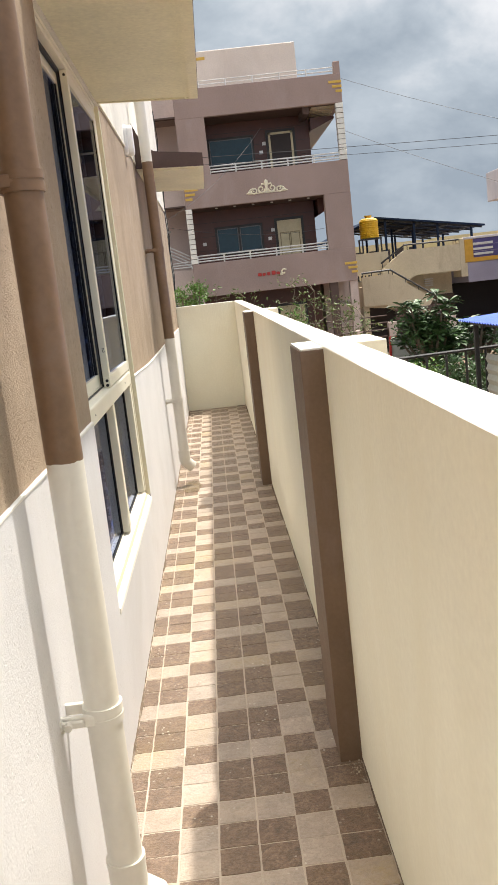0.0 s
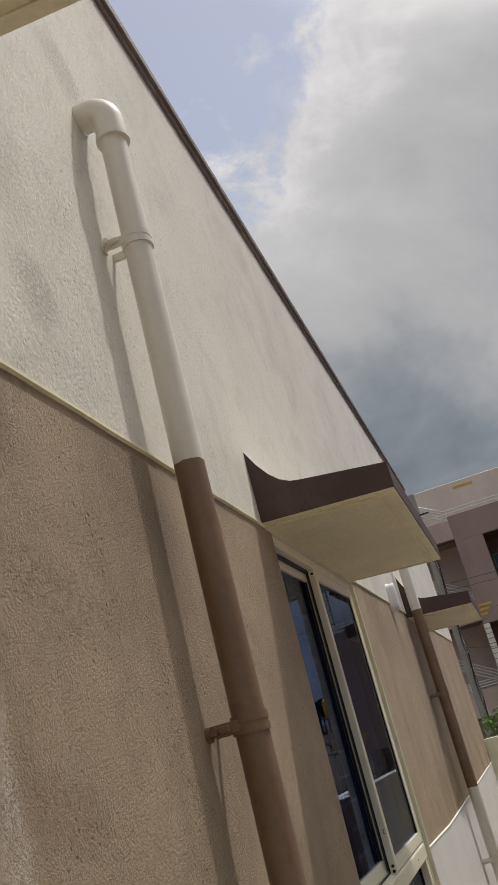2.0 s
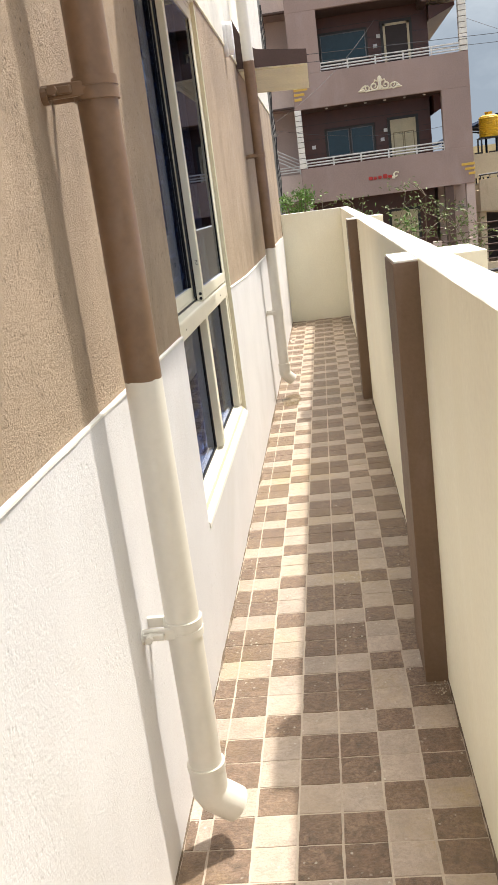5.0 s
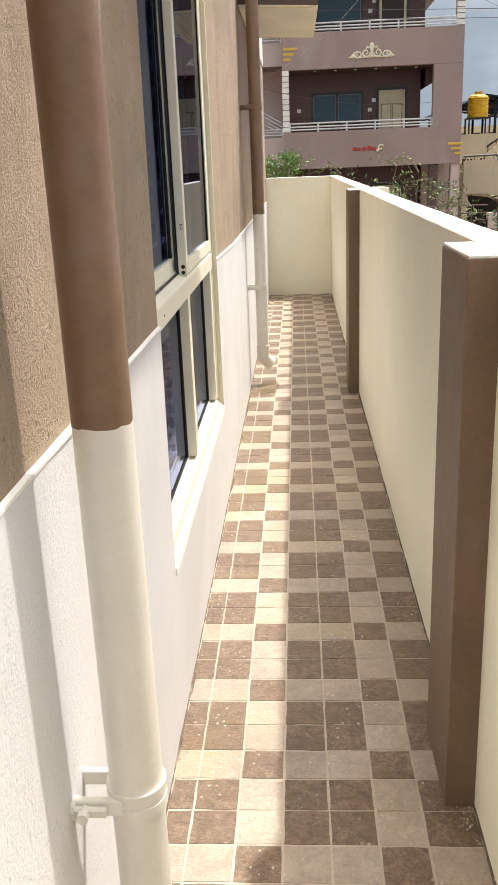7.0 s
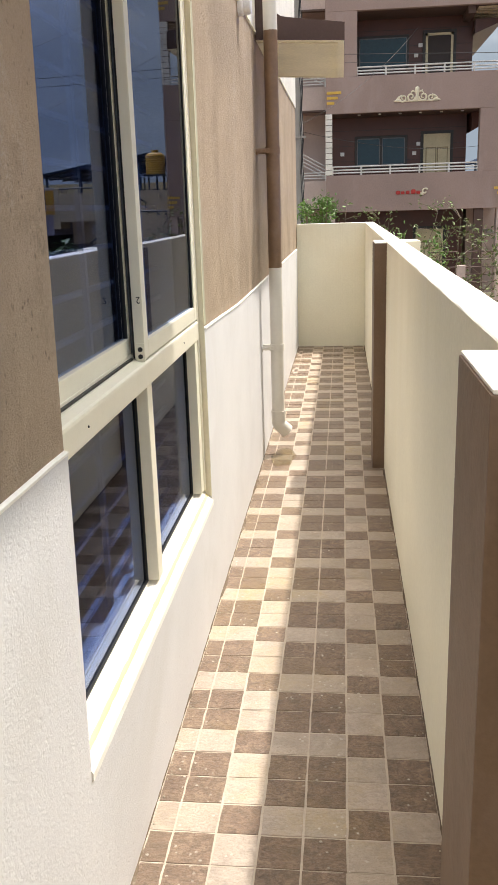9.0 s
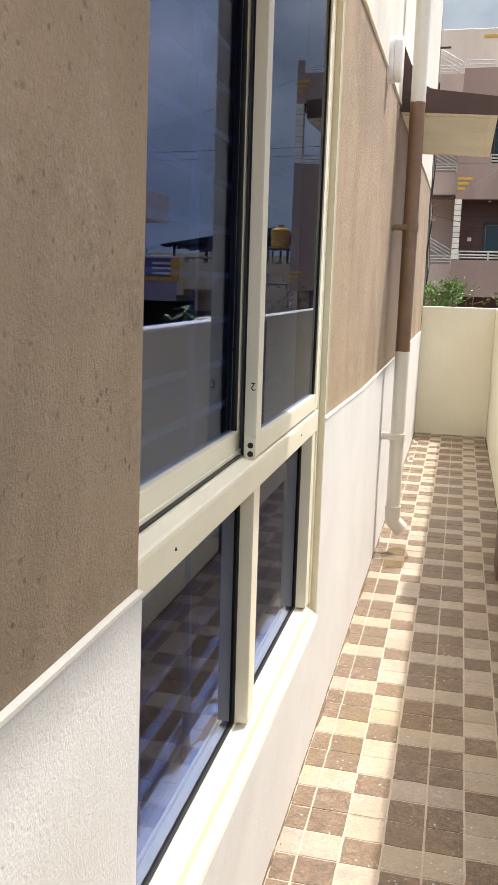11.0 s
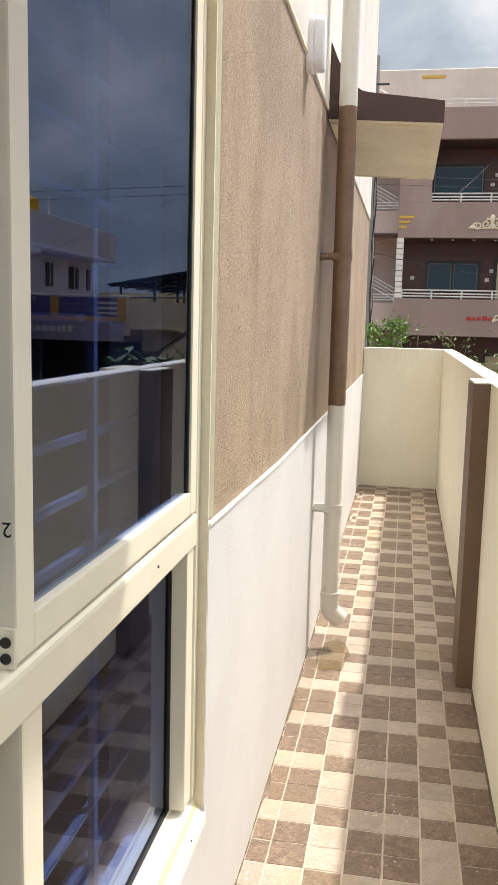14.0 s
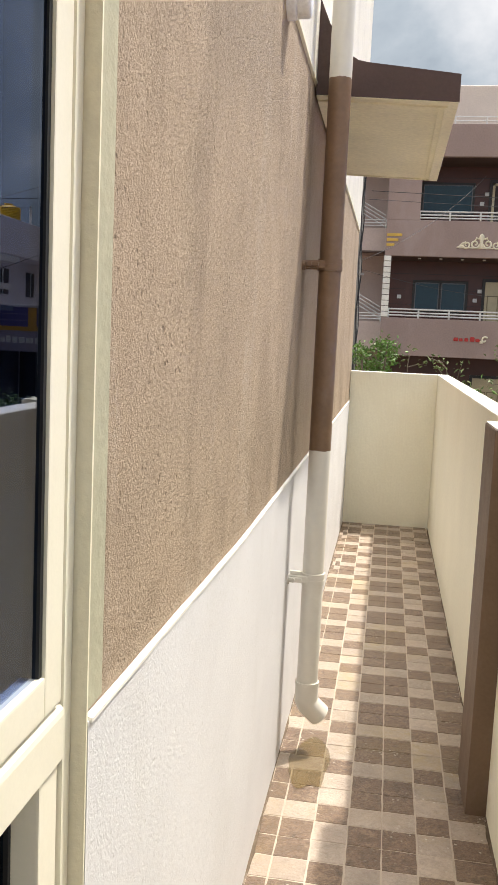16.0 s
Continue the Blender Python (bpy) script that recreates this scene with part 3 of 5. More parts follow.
        B((x0, ya + s + 0.0003, z1 - s), (x1, yb - s - 0.0003, z1), 0.003, 2, bm=frame_bm)
        top = add("sash", frame_bm, FRAME, "cream sliding sash")
        xm = (x0 + x1) / 2
        pane = B((-0.003, -(yb - ya) / 2 + s - 0.006, -(z1 - z0) / 2 + s - 0.006), (0.003, (yb - ya) / 2 - s + 0.006, (z1 - z0) / 2 - s + 0.006))
        bmesh.ops.transform(pane, matrix=pose(xm, (ya + yb) / 2, (z0 + z1) / 2, 0, turn[0], turn[1]), verts=pane.verts)
        sub(top, "glass", pane, glass, "blue tinted glass").visible_shadow = False
        gz = bmesh.new()
        for yy in (ya + s, yb - s):
            d = 0.007 if yy < (ya + yb) / 2 else -0.007
            B((x0 + 0.002, min(yy, yy + d), z0 + s), (x1 - 0.004, max(yy, yy + d), z1 - s), bm=gz)
        sub(top, "gasket", gz, RUBBER, "black rubber gasket")
        return top
    outer = sash(3.275, jr - 0.001, -0.043, -0.018, TILT_OUTER, GLASS, 0.0005)
    inner = sash(jl + 0.001, 3.335, -0.084, -0.058, TILT_INNER, GLASS_INNER)
    z = t1 + 0.002
    sub(outer, "stile_channel", B((-0.0475, 3.279, z), (-0.0432, 3.289, WZ1 - 0.034)), RUBBER)
    sub(outer, "interlock", B((-0.0578, 3.300, z), (-0.0432, 3.304, WZ1 - 0.034)), DARKALU, "grey aluminium interlock")
    sub(outer, "lock_block", B((-0.0405, 3.2705, z - 0.006), (-0.0175, 3.2748, z + 0.038), 0.0015, 1), FRAME, "small cream end block with two screws")
    for dz in (0.006, 0.023):
        sub(outer, "screw", tube([(-0.028, 3.2706, z + dz), (-0.028, 3.2688, z + dz)], 0.0058, 14), RUBBER, "black screw head")
    sub(outer, "screw", tube([(-0.028, 3.2751, WZ1 - 0.05), (-0.028, 3.2735, WZ1 - 0.05)], 0.005, 14), RUBBER, "black screw head")
    for yy, zz in ((2.79, t0 + 0.028), (3.77, t0 + 0.030)):
        add("weep_hole", tube([(-0.0182, yy, zz), (-0.0160, yy, zz + 0.001)], 0.0026, 10), RUBBER, "small dark drain slot")
    text = bpy.data.curves.new("mark", "FONT")
    text.body, text.size, text.extrude = "2", 0.022, 0.0002
    mark = new("pencil_mark", text)
    mark.data.materials.append(RUBBER)
    mark.matrix_world = Matrix(((-1, 0, 0, -0.0215), (0, 0, -1, 3.2745), (0, -1, 0, 1.183), (0, 0, 0, 1)))
    put(win, mark)
    mark["label"] = "hand-written figure two"
    # sloping sill
    n = 24
    rng = random.Random(2)
    bm = bmesh.new()
    rows = []
    for i in range(n + 1):
        y = WY0 - 0.002 + (WY1 - WY0 + 0.006) * i / n
        rows.append([bm.verts.new(p) for p in ((-0.11, y, WZ0 + 0.0548), (-0.030, y, WZ0 + 0.052), (0.003 + rng.uniform(-0.001, 0.001), y, WZ0 + 0.012), (0.004, y, WZ0 - 0.004), (-0.001, y, WZ0 - 0.006), (-0.11, y, WZ0 - 0.001))])
    for a, b in zip(rows, rows[1:]):
        for q in range(6):
            bm.faces.new((a[q], a[(q + 1) % 6], b[(q + 1) % 6], b[q]))
    bm.faces.new(rows[0])
    bm.faces.new(rows[-1][::-1])
    add("sill", bm, CAP, "sloping white painted sill")
    rng = random.Random(21)
    strip = bmesh.new()
    rows = []
    for i in range(61):
        y = WY0 + 0.001 + (WY1 - WY0 - 0.002) * i / 60
        w = 0.0045 + rng.uniform(-0.0006, 0.0006)
        x = -0.0155 + rng.uniform(-0.0005, 0.0005)
        top = lambda q: WZ0 + 0.052 - (q + 0.030) * 0.040 / 0.033
        rows.append([strip.verts.new(p) for p in ((x - w, y, top(x - w) - 0.002), (x - w * 0.7, y, top(x - w * 0.7) + 0.0016), (x + w * 0.7, y, top(x + w * 0.7) + 0.0016), (x + w, y, top(x + w) - 0.002))])
    for a, b in zip(rows, rows[1:]):
        for q in range(3):
            strip.faces.new((a[q], a[q + 1], b[q + 1], b[q]))
    add("sealant_line", strip, SEALANT, "yellowish bead of sealant along the sill", True)
    for y, x in ((3.63, -0.004), (3.95, -0.001)):
        zt = WZ0 + 0.052 - (x + 0.030) * 0.040 / 0.033
        add("paint_chip", B((x - 0.002, y, zt - 0.001), (x + 0.002, y + 0.006, zt + 0.0012), 0.0008), RUBBER, "small dark chip")
    grille = bmesh.new()
    zz = WZ0 + 0.06
    while zz < WZ1:
        B((-0.152, WY0, zz), (-0.140, WY1 - 0.005, zz + 0.012), bm=grille)
        zz += 0.092
    yy = WY0 + 0.05
    while yy < WY1 - 0.05:
        B((-0.1395, yy, WZ0 + 0.01), (-0.128, yy + 0.018, WZ1 - 0.001), bm=grille)
        yy += 0.285
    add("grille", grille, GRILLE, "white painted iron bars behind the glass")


TILT_OUTER, TILT_INNER = (0.10, -0.5), (0.12, -0.35)


# ---------------------------------------------------------------- canopies, pipes, lamp
def canopy(y0, y1, depth, z0, label, high=0.255):
    top = empty("window_canopy", (0, y0, z0))
    tagged(top, label, "canopy", "window canopies on the house wall")
    t = 0.085

    def outline(shift=0.0):
        pts = [(0.0, z0), (depth, z0), (depth, z0 + t)]
        n = 14
        for i in range(1, n + 1):
            x = depth * (1 - i / n)
            pts.append((x, z0 + t + 0.035 * (1 - x / depth) + (high - t - 0.035) * max(0, 1 - x / (depth * 0.34)) ** 2.2))
        return pts
    full = outline()
    c = 0.016
    put(top, finish("fascia_near", prism(full, "y", y0, y0 + c), CHOC, label="chocolate brown curved side"))
    put(top, finish("fascia_far", prism(full, "y", y1 - c, y1), CHOC, label="chocolate brown curved side"))
    put(top, finish("fascia_front", B((depth - c, y0 + c, z0 + 0.004), (depth, y1 - c, z0 + t), 0.002), CHOC, label="chocolate brown front edge"))
    inner = [(0.0, z0 + 0.003)] + [(x if x < depth else depth - c, z - 0.004 if z > z0 + 0.01 else z + 0.003) for x, z in full[1:]]
    put(top, finish("slab", prism(inner, "y", y0 + c, y1 - c), UPPER, label="white plastered slab"))
    put(top, finish("soffit", B((0.0, y0 + 0.002, z0 - 0.0045), (depth - 0.002, y1 - 0.002, z0 - 0.0005), 0.001), SOFFIT, label="yellowish cream underside"))
    bm = bmesh.new()
    e = 0.042
    for a, b in (((0.004, y0 + e, 0), (depth - e, y0 + e + 0.008, 0)), ((depth - e, y0 + e, 0), (depth - e + 0.008, y1 - e, 0)), ((0.004, y1 - e, 0), (depth - e, y1 - e + 0.008, 0)), ((depth - e - 0.020, y0 + e + 0.008, 0), (depth - e - 0.013, y1 - e, 0))):
        B((a[0], a[1], z0 - 0.0105), (b[0], b[1], z0 - 0.0045), bm=bm)
    put(top, finish("drip_line", bm, SOFFIT))
    for ob in top.children:
        for v in ob.data.vertices:
            v.co.z += 0.010 - 0.050 * v.co.x
    return top


def clamp_parts(top, x, y, r, z, mat):
    band = bmesh.new()
    for dz in (-0.011, 0.011):
        tube([(x, y, z + dz - 0.008), (x, y, z + dz + 0.008)], r + 0.0045, 24, bm=band)
    tube([(x, y, z - 0.012), (x, y, z + 0.012)], r + 0.003, 24, bm=band)
    ob = put(top, finish("clamp", band, mat, label="painted pipe clamp", smooth=True))

    def sub(name, bm, smooth=False):
        o = finish(name, bm, mat, smooth=smooth)
        o.parent = ob
    sub("arm", B((-0.006, y - r - 0.002, z - 0.012), (x - r * 0.2, y - r + 0.010, z + 0.012), 0.002))
    sub("arm", B((-0.006, y + r - 0.014, z - 0.012), (x - r * 0.3, y + r - 0.004, z + 0.012), 0.002))
    sub("lug", B((0.004, y - r - 0.012, z - 0.007), (x - r * 0.9, y - r - 0.0025, z + 0.007), 0.002))
    sub("bolt", tube([(0.018, y - r - 0.022, z), (0.018, y - r + 0.004, z)], 0.008, 8))
    sub("wall_plate", tube([(-0.012, y - r + 0.004, z - 0.004), (0.005, y - r + 0.004, z - 0.004)], 0.016, 12))


def downpipe(x, y, r, upper, clamps, spout_z, label, elbow_z=None):
    top = empty("downpipe", (x, y, spout_z))
    tagged(top, label, "pipe", "rainwater downpipes")
    z1, z2 = 1.060, upper

    def wavy(z, d, seed):
        rng = random.Random(seed)
        return [z + d * (0.5 - rng.random()) for _ in range(28)]

    def length(name, za, zb, mat, lab, seed):
        bm = bmesh.new()
        lo, hi = wavy(za, 0.003, seed), wavy(zb, 0.003, seed + 1)
        a = [bm.verts.new((x + r * math.cos(2 * math.pi * k / 28), y + r * math.sin(2 * math.pi * k / 28), lo[k])) for k in range(28)]
        b = [bm.verts.new((x + r * math.cos(2 * math.pi * k / 28), y + r * math.sin(2 * math.pi * k / 28), hi[k])) for k in range(28)]
        for k in range(28):
            bm.faces.new((a[k], a[(k + 1) % 28], b[(k + 1) % 28], b[k]))
        put(top, finish(name, bm, mat, label=lab, smooth=True))
    sz = spout_z + 0.075
    length("lower_length", sz, z1, PIPE_CREAM, "cream painted pipe", 3)
    length("middle_length", z1, z2, PIPE_BROWN, "brown painted pipe", 4)
    if elbow_z:
        length("upper_length", z2, elbow_z - 0.07, PIPE_CREAM, "cream painted pipe", 5)
        bend = arc((x - 0.05, y, elbow_z - 0.05), (1, 0, 0), (0, 0, 1), 0.05)
        pts = [Vector((x, y, elbow_z - 0.11))] + bend + [Vector((-0.02, y, elbow_z))]
        put(top, finish("elbow", tube(pts, r + 0.006, 24), PIPE_CREAM, label="cream elbow entering the wall", smooth=True))
        put(top, finish("elbow_ring", tube([(x, y, elbow_z - 0.118), (x, y, elbow_z - 0.104)], r + 0.010, 24), PIPE_CREAM, smooth=True))
    else:
        length("upper_length", z2, TOP - 0.05, PIPE_CREAM, "cream painted pipe", 5)
    d = Vector((0.66, 0.28, -0.70)).normalized()
    p = Vector((x, y, sz + 0.0))
    put(top, finish("collar", tube([p + Vector((0, 0, 0.055)), p + Vector((0, 0, -0.008))], r + 0.004, 24), PIPE_CREAM, smooth=True))
    put(top, finish("collar_ring", tube([p + Vector((0, 0, 0.058)), p + Vector((0, 0, 0.044))], r + 0.0055, 24), PIPE_CREAM, smooth=True))
    tip = [p + Vector((0, 0, 0.01)), p + Vector((0, 0, -0.012)), p + Vector((0.006, 0.003, -0.026)), p + Vector((0.006, 0.003, -0.026)) + d * 0.03, p + Vector((0.006, 0.003, -0.026)) + d * 0.062]
    bm = tube(tip, r + 0.004, 24, cap=False)
    end = tip[-1]
    tube([end, end - d * 0.05], r - 0.001, 24, bm=bm, cap=False)
    put(top, finish("spout", bm, PIPE_CREAM, label="cream angled spout", smooth=True))
    for z in clamps:
        clamp_parts(top, x, y, r, z, PIPE_BROWN if z1 < z < z2 else PIPE_CREAM)
    return top


def build_wall_fixtures():
    canopy(2.540, 4.045, 0.447, 2.207, "brown edged concrete window canopy with curved side and cream underside")
    canopy(6.10, 7.40, 0.458, 2.207, "smaller brown edged canopy with cream underside beside the far pipe", 0.30)
    canopy(-0.6, 0.985, 0.33, 2.80, "high cream canopy over the passage entrance", 0.2)
    downpipe(0.080, 1.670, 0.0358, 2.160, (0.540, 1.576, 2.78), 0.08, "cream and brown rainwater pipe with elbow beside the window", 3.225)
    downpipe(0.081, 6.04, 0.0362, 2.245, (0.622, 1.665, 2.80), 0.125, "cream and brown rainwater pipe beyond the window", 3.25)
    lamp = empty("wall_light", (0, 5.38, 2.19))
    tagged(lamp, "white capsule-shaped wall light fixed to the house wall", "lamp")

    def capsule(x0, x1, w, z0, z1, name, mat, lab):
        pts = []
        for i in range(9):
            a = math.pi * i / 8
            pts.append((5.38 + w * math.cos(a), z1 - w + w * math.sin(a)))
        for i in range(9):
            a = math.pi + math.pi * i / 8
            pts.append((5.38 + w * math.cos(a), z0 + w + w * math.sin(a)))
        bm = prism(pts, "x", x0, x1)
        edges = [e for e in bm.edges if abs(e.verts[0].co.x - x1) < 1e-5 and abs(e.verts[1].co.x - x1) < 1e-5]
        bmesh.ops.bevel(bm, geom=edges, offset=0.009, segments=3, affect="EDGES", profile=0.5)
        put(lamp, finish(name, bm, mat, label=lab, smooth=True))
    capsule(-0.012, 0.020, 0.042, 2.188, 2.372, "base", LAMP_WHITE, "white backing")
    capsule(0.020, 0.052, 0.038, 2.192, 2.368, "diffuser", LAMP_WHITE, "rounded white cover")


# ---------------------------------------------------------------- tiled floor
def tile_mesh(seed, cols, name, length=None):
    """A moulded tile of three by three squares with wavy edges, or a strip cut from one."""
    rng = random.Random(seed)
    bm = bmesh.new()
    s = TILE / 3

    def pad(ya, yb, xa, xb, dark):
        g = 0.0017
        xa, xb, ya, yb = xa + g, xb - g, ya + g, yb - g
        ring = []
        for k in range(3):
            ring.append((xa + (xb - xa) * k / 3, ya))
        for k in range(3):
            ring.append((xb, ya + (yb - ya) * k / 3))
        for k in range(3):
            ring.append((xb - (xb - xa) * k / 3, yb))
        for k in range(3):
            ring.append((xa, yb - (yb - ya) * k / 3))
        j = lambda: rng.uniform(-0.0011, 0.0011)
        ring = [(x + j(), y + j()) for x, y in ring]
        cx, cy = (xa + xb) / 2, (ya + yb) / 2
        h = 0.0028 + rng.uniform(-0.0004, 0.0004)
        lo = [bm.verts.new((x, y, -0.003)) for x, y in ring]
        hi = [bm.verts.new((cx + (x - cx) * 0.975, cy + (y - cy) * 0.975, h)) for x, y in ring]
        fs = [bm.faces.new(hi)]
        for k in range(12):
            fs.append(bm.faces.new((lo[k], lo[(k + 1) % 12], hi[(k + 1) % 12], hi[k])))
        for f in fs:
            f.material_index = 1 if dark else 2
    ye = -TILE / 2 + (length or TILE)
    for i in range(3):
        if -TILE / 2 + i * s + 0.008 > ye:
            continue
        for (xa, xb, c) in cols:
            pad(-TILE / 2 + i * s, min(ye, -TILE / 2 + (i + 1) * s), xa, xb, (i + c) % 2 == 0)
    e = 0.0002
    xa, xb = cols[0][0] + e, cols[-1][1] - e
    base = [bm.verts.new(p) for p in ((xa, -TILE / 2 + e, 0.0012), (xb, -TILE / 2 + e, 0.0012), (xb, ye - e, 0.0012), (xa, ye - e, 0.0012))]
    bm.faces.new(base).material_index = 0
    bmesh.ops.recalc_face_normals(bm, faces=bm.faces)
    for f in bm.faces:
        if f.normal.z < -0.5:
            f.normal_flip()
    me = bpy.data.meshes.new(name)
    bm.to_mesh(me)
    bm.free()
    for m in (GROUT, TILE_DARK, TILE_LIGHT):
        me.materials.append(m)
    return me


TILE, TX, TY = 0.2975, 0.356, 2.24


def build_tiles():
    floor = bpy.data.objects["floor"]
    s = TILE / 3
    whole = [tile_mesh(k, [(-TILE / 2 + c * s, -TILE / 2 + (c + 1) * s, c) for c in range(3)], "tile") for k in range(5)]
    edge = XW - 0.0015 - (TX + TILE / 2)
    outer = [tile_mesh(40 + k, [(-TILE / 2, -TILE / 6, 0), (-TILE / 6, TILE / 6, 1), (TILE / 6, edge, 2)], "tile") for k in range(5)]
    left = TX - TILE
    strips = [tile_mesh(20 + k, [(-left + 0.002, 0.0, 2)], "cut_tile") for k in range(3)]
    strips.append(tile_mesh(24, [(-left + 0.002, -0.032, 2), (-0.032, 0.0, 1)], "cut_tile"))
    rest = YE - 0.002 - (TY + (math.floor((YE - TY) / TILE)) * TILE)
    ends = [tile_mesh(30, [(-TILE / 2 + c * s, -TILE / 2 + (c + 1) * s, c) for c in range(3)], "end_tile", rest), tile_mesh(31, [(-left + 0.002, 0.0, 2)], "end_tile", rest)]
    rng = random.Random(5)
    k0, k1 = math.floor((Y0 - TY) / TILE) + 1, math.floor((YE - TY) / TILE) + 1
    for k in range(k0, k1):
        y = TY + (k + 0.5) * TILE
        if y + TILE / 2 > YE:
            for mesh, x in ((ends[0], TX - TILE / 2), (ends[0], TX + TILE / 2), (ends[1], left)):
                ob = new("end_tile", mesh)
                ob.parent = floor
                ob.location = (x, y, 0)
            continue
        for c in (0, 1):
            ob = new("tile", (whole, outer)[c][rng.randrange(5)])
            ob.parent = floor
            ob.location = (TX + (c - 0.5) * TILE, y, rng.uniform(-0.0007, 0.0007))
            ob.rotation_euler = (rng.uniform(-0.002, 0.002), rng.uniform(-0.002, 0.002), rng.choice((0, math.pi if c == 0 else 0)) + rng.uniform(-0.002, 0.002))
        ob = new("cut_tile", strips[rng.choice((0, 1, 2, 0, 1, 3))])
        ob.parent = floor
        ob.location = (left, y, 0)


WET = material("damp_brown_stain", (0.21, 0.145, 0.05), 0.25, scale=30, grain=200, bump=0.0)
WET.node_tree.nodes["Principled BSDF"].inputs["Alpha"].default_value = 0.5


def build_stain():
    bm = bmesh.new()
    pts = []
    for k in range(26):
        a = 2 * math.pi * k / 26
        w = 1 + 0.3 * noise.noise((math.cos(a) * 1.7, math.sin(a) * 1.7, 0.2))
        pts.append((0.115 + 0.07 * w * math.cos(a), 5.96 + 0.17 * w * math.sin(a)))
    vs = [bm.verts.new((x, y, 0.0062)) for x, y in pts]
    bm.faces.new(vs)
    return tagged(finish("water_stain", bm, WET), "damp brownish water stain under the pipe spout", "stain", kind="structure")


def build_rubble():
    """Crumbled cement and grit gathered along the foot of the boundary wall."""
    rng = random.Random(41)
    bm = bmesh.new()
    spots = [(0.640, 2.215, 0.016, 0.030, 34), (0.655, 2.10, 0.006, 0.09, 16), (0.650, 5.715, 0.012, 0.030, 22), (0.660, 4.3, 0.004, 0.9, 40), (0.660, 1.4, 0.004, 0.5, 24), (0.012, 2.9, 0.005, 0.9, 26)]
    for x, y, sx, sy, n in spots:
        for _ in range(n):
            r = rng.uniform(0.0008, 0.0032)
            px = min(XW - 0.004, max(0.004, rng.gauss(x, sx)))
            c = Vector((px, rng.gauss(y, sy), 0.003 + r * 0.5))
            out = bmesh.ops.create_icosphere(bm, subdivisions=1, radius=r, matrix=Matrix.Translation(c))
            for v in out["verts"]:
                v.co += Vector((rng.uniform(-1, 1), rng.uniform(-1, 1), rng.uniform(-0.6, 0.6))) * r * 0.35
    tagged(finish("cement_crumbs", bm, CRUMB), "pale crumbs of cement and grit along the wall foot", "debris", kind="stuff")


build_ground()
build_house()
build_low_walls()
build_window()
build_wall_fixtures()


# ---------------------------------------------------------------- across the street
MAUVE = material("mauve_brown_paint", (0.315, 0.232, 0.205), 0.75, scale=0.8, grain=25, bump=0.003, stain=(0.37, 0.29, 0.265), stain_scale=0.5, streak=True)
PINK = material("dusty_pink_paint", (0.52, 0.42, 0.375), 0.8, scale=0.6, grain=25, bump=0.003, stain=(0.43, 0.34, 0.30), stain_scale=0.5, streak=True)
ROSEWOOD = material("dark_red_cladding", (0.075, 0.024, 0.016), 0.4, scale=3.0, grain=30, bump=0.001, stain=(0.05, 0.02, 0.016), stain_scale=1.0)
# near-black brown that paints the shade inside openings and joints
SHADOWBROWN = material("deep_shadow_brown", (0.03, 0.02, 0.018), 0.6, scale=2)
RAILWHITE = material("white_railing_paint", (0.66, 0.65, 0.63), 0.4, grain=60, bump=0.0)
YELLOW = material("yellow_accent_paint", (0.62, 0.40, 0.07), 0.6, grain=30, bump=0.001)
OCHRE = material("ochre_border_paint", (0.56, 0.31, 0.04), 0.65, grain=30, bump=0.001)
ORNAMENT = material("cream_stucco", (0.74, 0.68, 0.52), 0.7, grain=40, bump=0.001)
WHITETILE = material("white_cladding_tile", (0.74, 0.72, 0.66), 0.35, grain=30, bump=0.0005, piece=0.15)
REDSIGN = material("red_sign_paint", (0.42, 0.035, 0.03), 0.5, grain=30, bump=0.0)
DOORWOOD = material("pale_cream_door", (0.55, 0.48, 0.31), 0.5, scale=4, grain=40, bump=0.001)
DARKFRAME = material("dark_door_frame", (0.025, 0.022, 0.02), 0.5, grain=40)
BUILDGLASS = material("blue_green_far_glass", (0.012, 0.04, 0.055), 0.06, grain=20, bump=0.0, spec=0.45)
BEIGE = material("beige_house_paint", (0.56, 0.485, 0.35), 0.8, scale=0.7, grain=25, bump=0.003, stain=(0.36, 0.29, 0.2), stain_scale=0.6, streak=True)
DARKBROWN = material("dark_brown_dado", (0.09, 0.055, 0.045), 0.75, scale=1, grain=25)
IRON = material("black_iron", (0.018, 0.018, 0.02), 0.5, grain=60, bump=0.0005)
BLUESTEEL = material("blue_grey_steel", (0.018, 0.03, 0.06), 0.85, grain=40, bump=0.0005, spec=0.08)
TANKYELLOW = material("yellow_water_tank_plastic", (0.68, 0.40, 0.015), 0.45, scale=3, grain=40, bump=0.0005, stain=(0.5, 0.3, 0.03), stain_scale=3)
PURPLE = material("purple_parapet_paint", (0.085, 0.07, 0.22), 0.7, scale=1, grain=25, bump=0.002)
LAVENDER = material("lavender_fascia_paint", (0.30, 0.28, 0.36), 0.75, scale=1, grain=25, bump=0.002)
PALE = material("pale_lilac_white_paint", (0.55, 0.53, 0.56), 0.75, scale=0.7, grain=25, bump=0.002, stain=(0.42, 0.4, 0.42), stain_scale=0.5, streak=True)
TIN = material("blue_coated_tin", (0.02, 0.09, 0.55), 0.5, scale=2, grain=20, bump=0.0, spec=0.2, stain=(0.04, 0.12, 0.48), stain_scale=1.5)
GREYTIN = material("weathered_grey_tin", (0.36, 0.37, 0.34), 0.5, scale=2, grain=20, stain=(0.24, 0.24, 0.21), stain_scale=1.5)
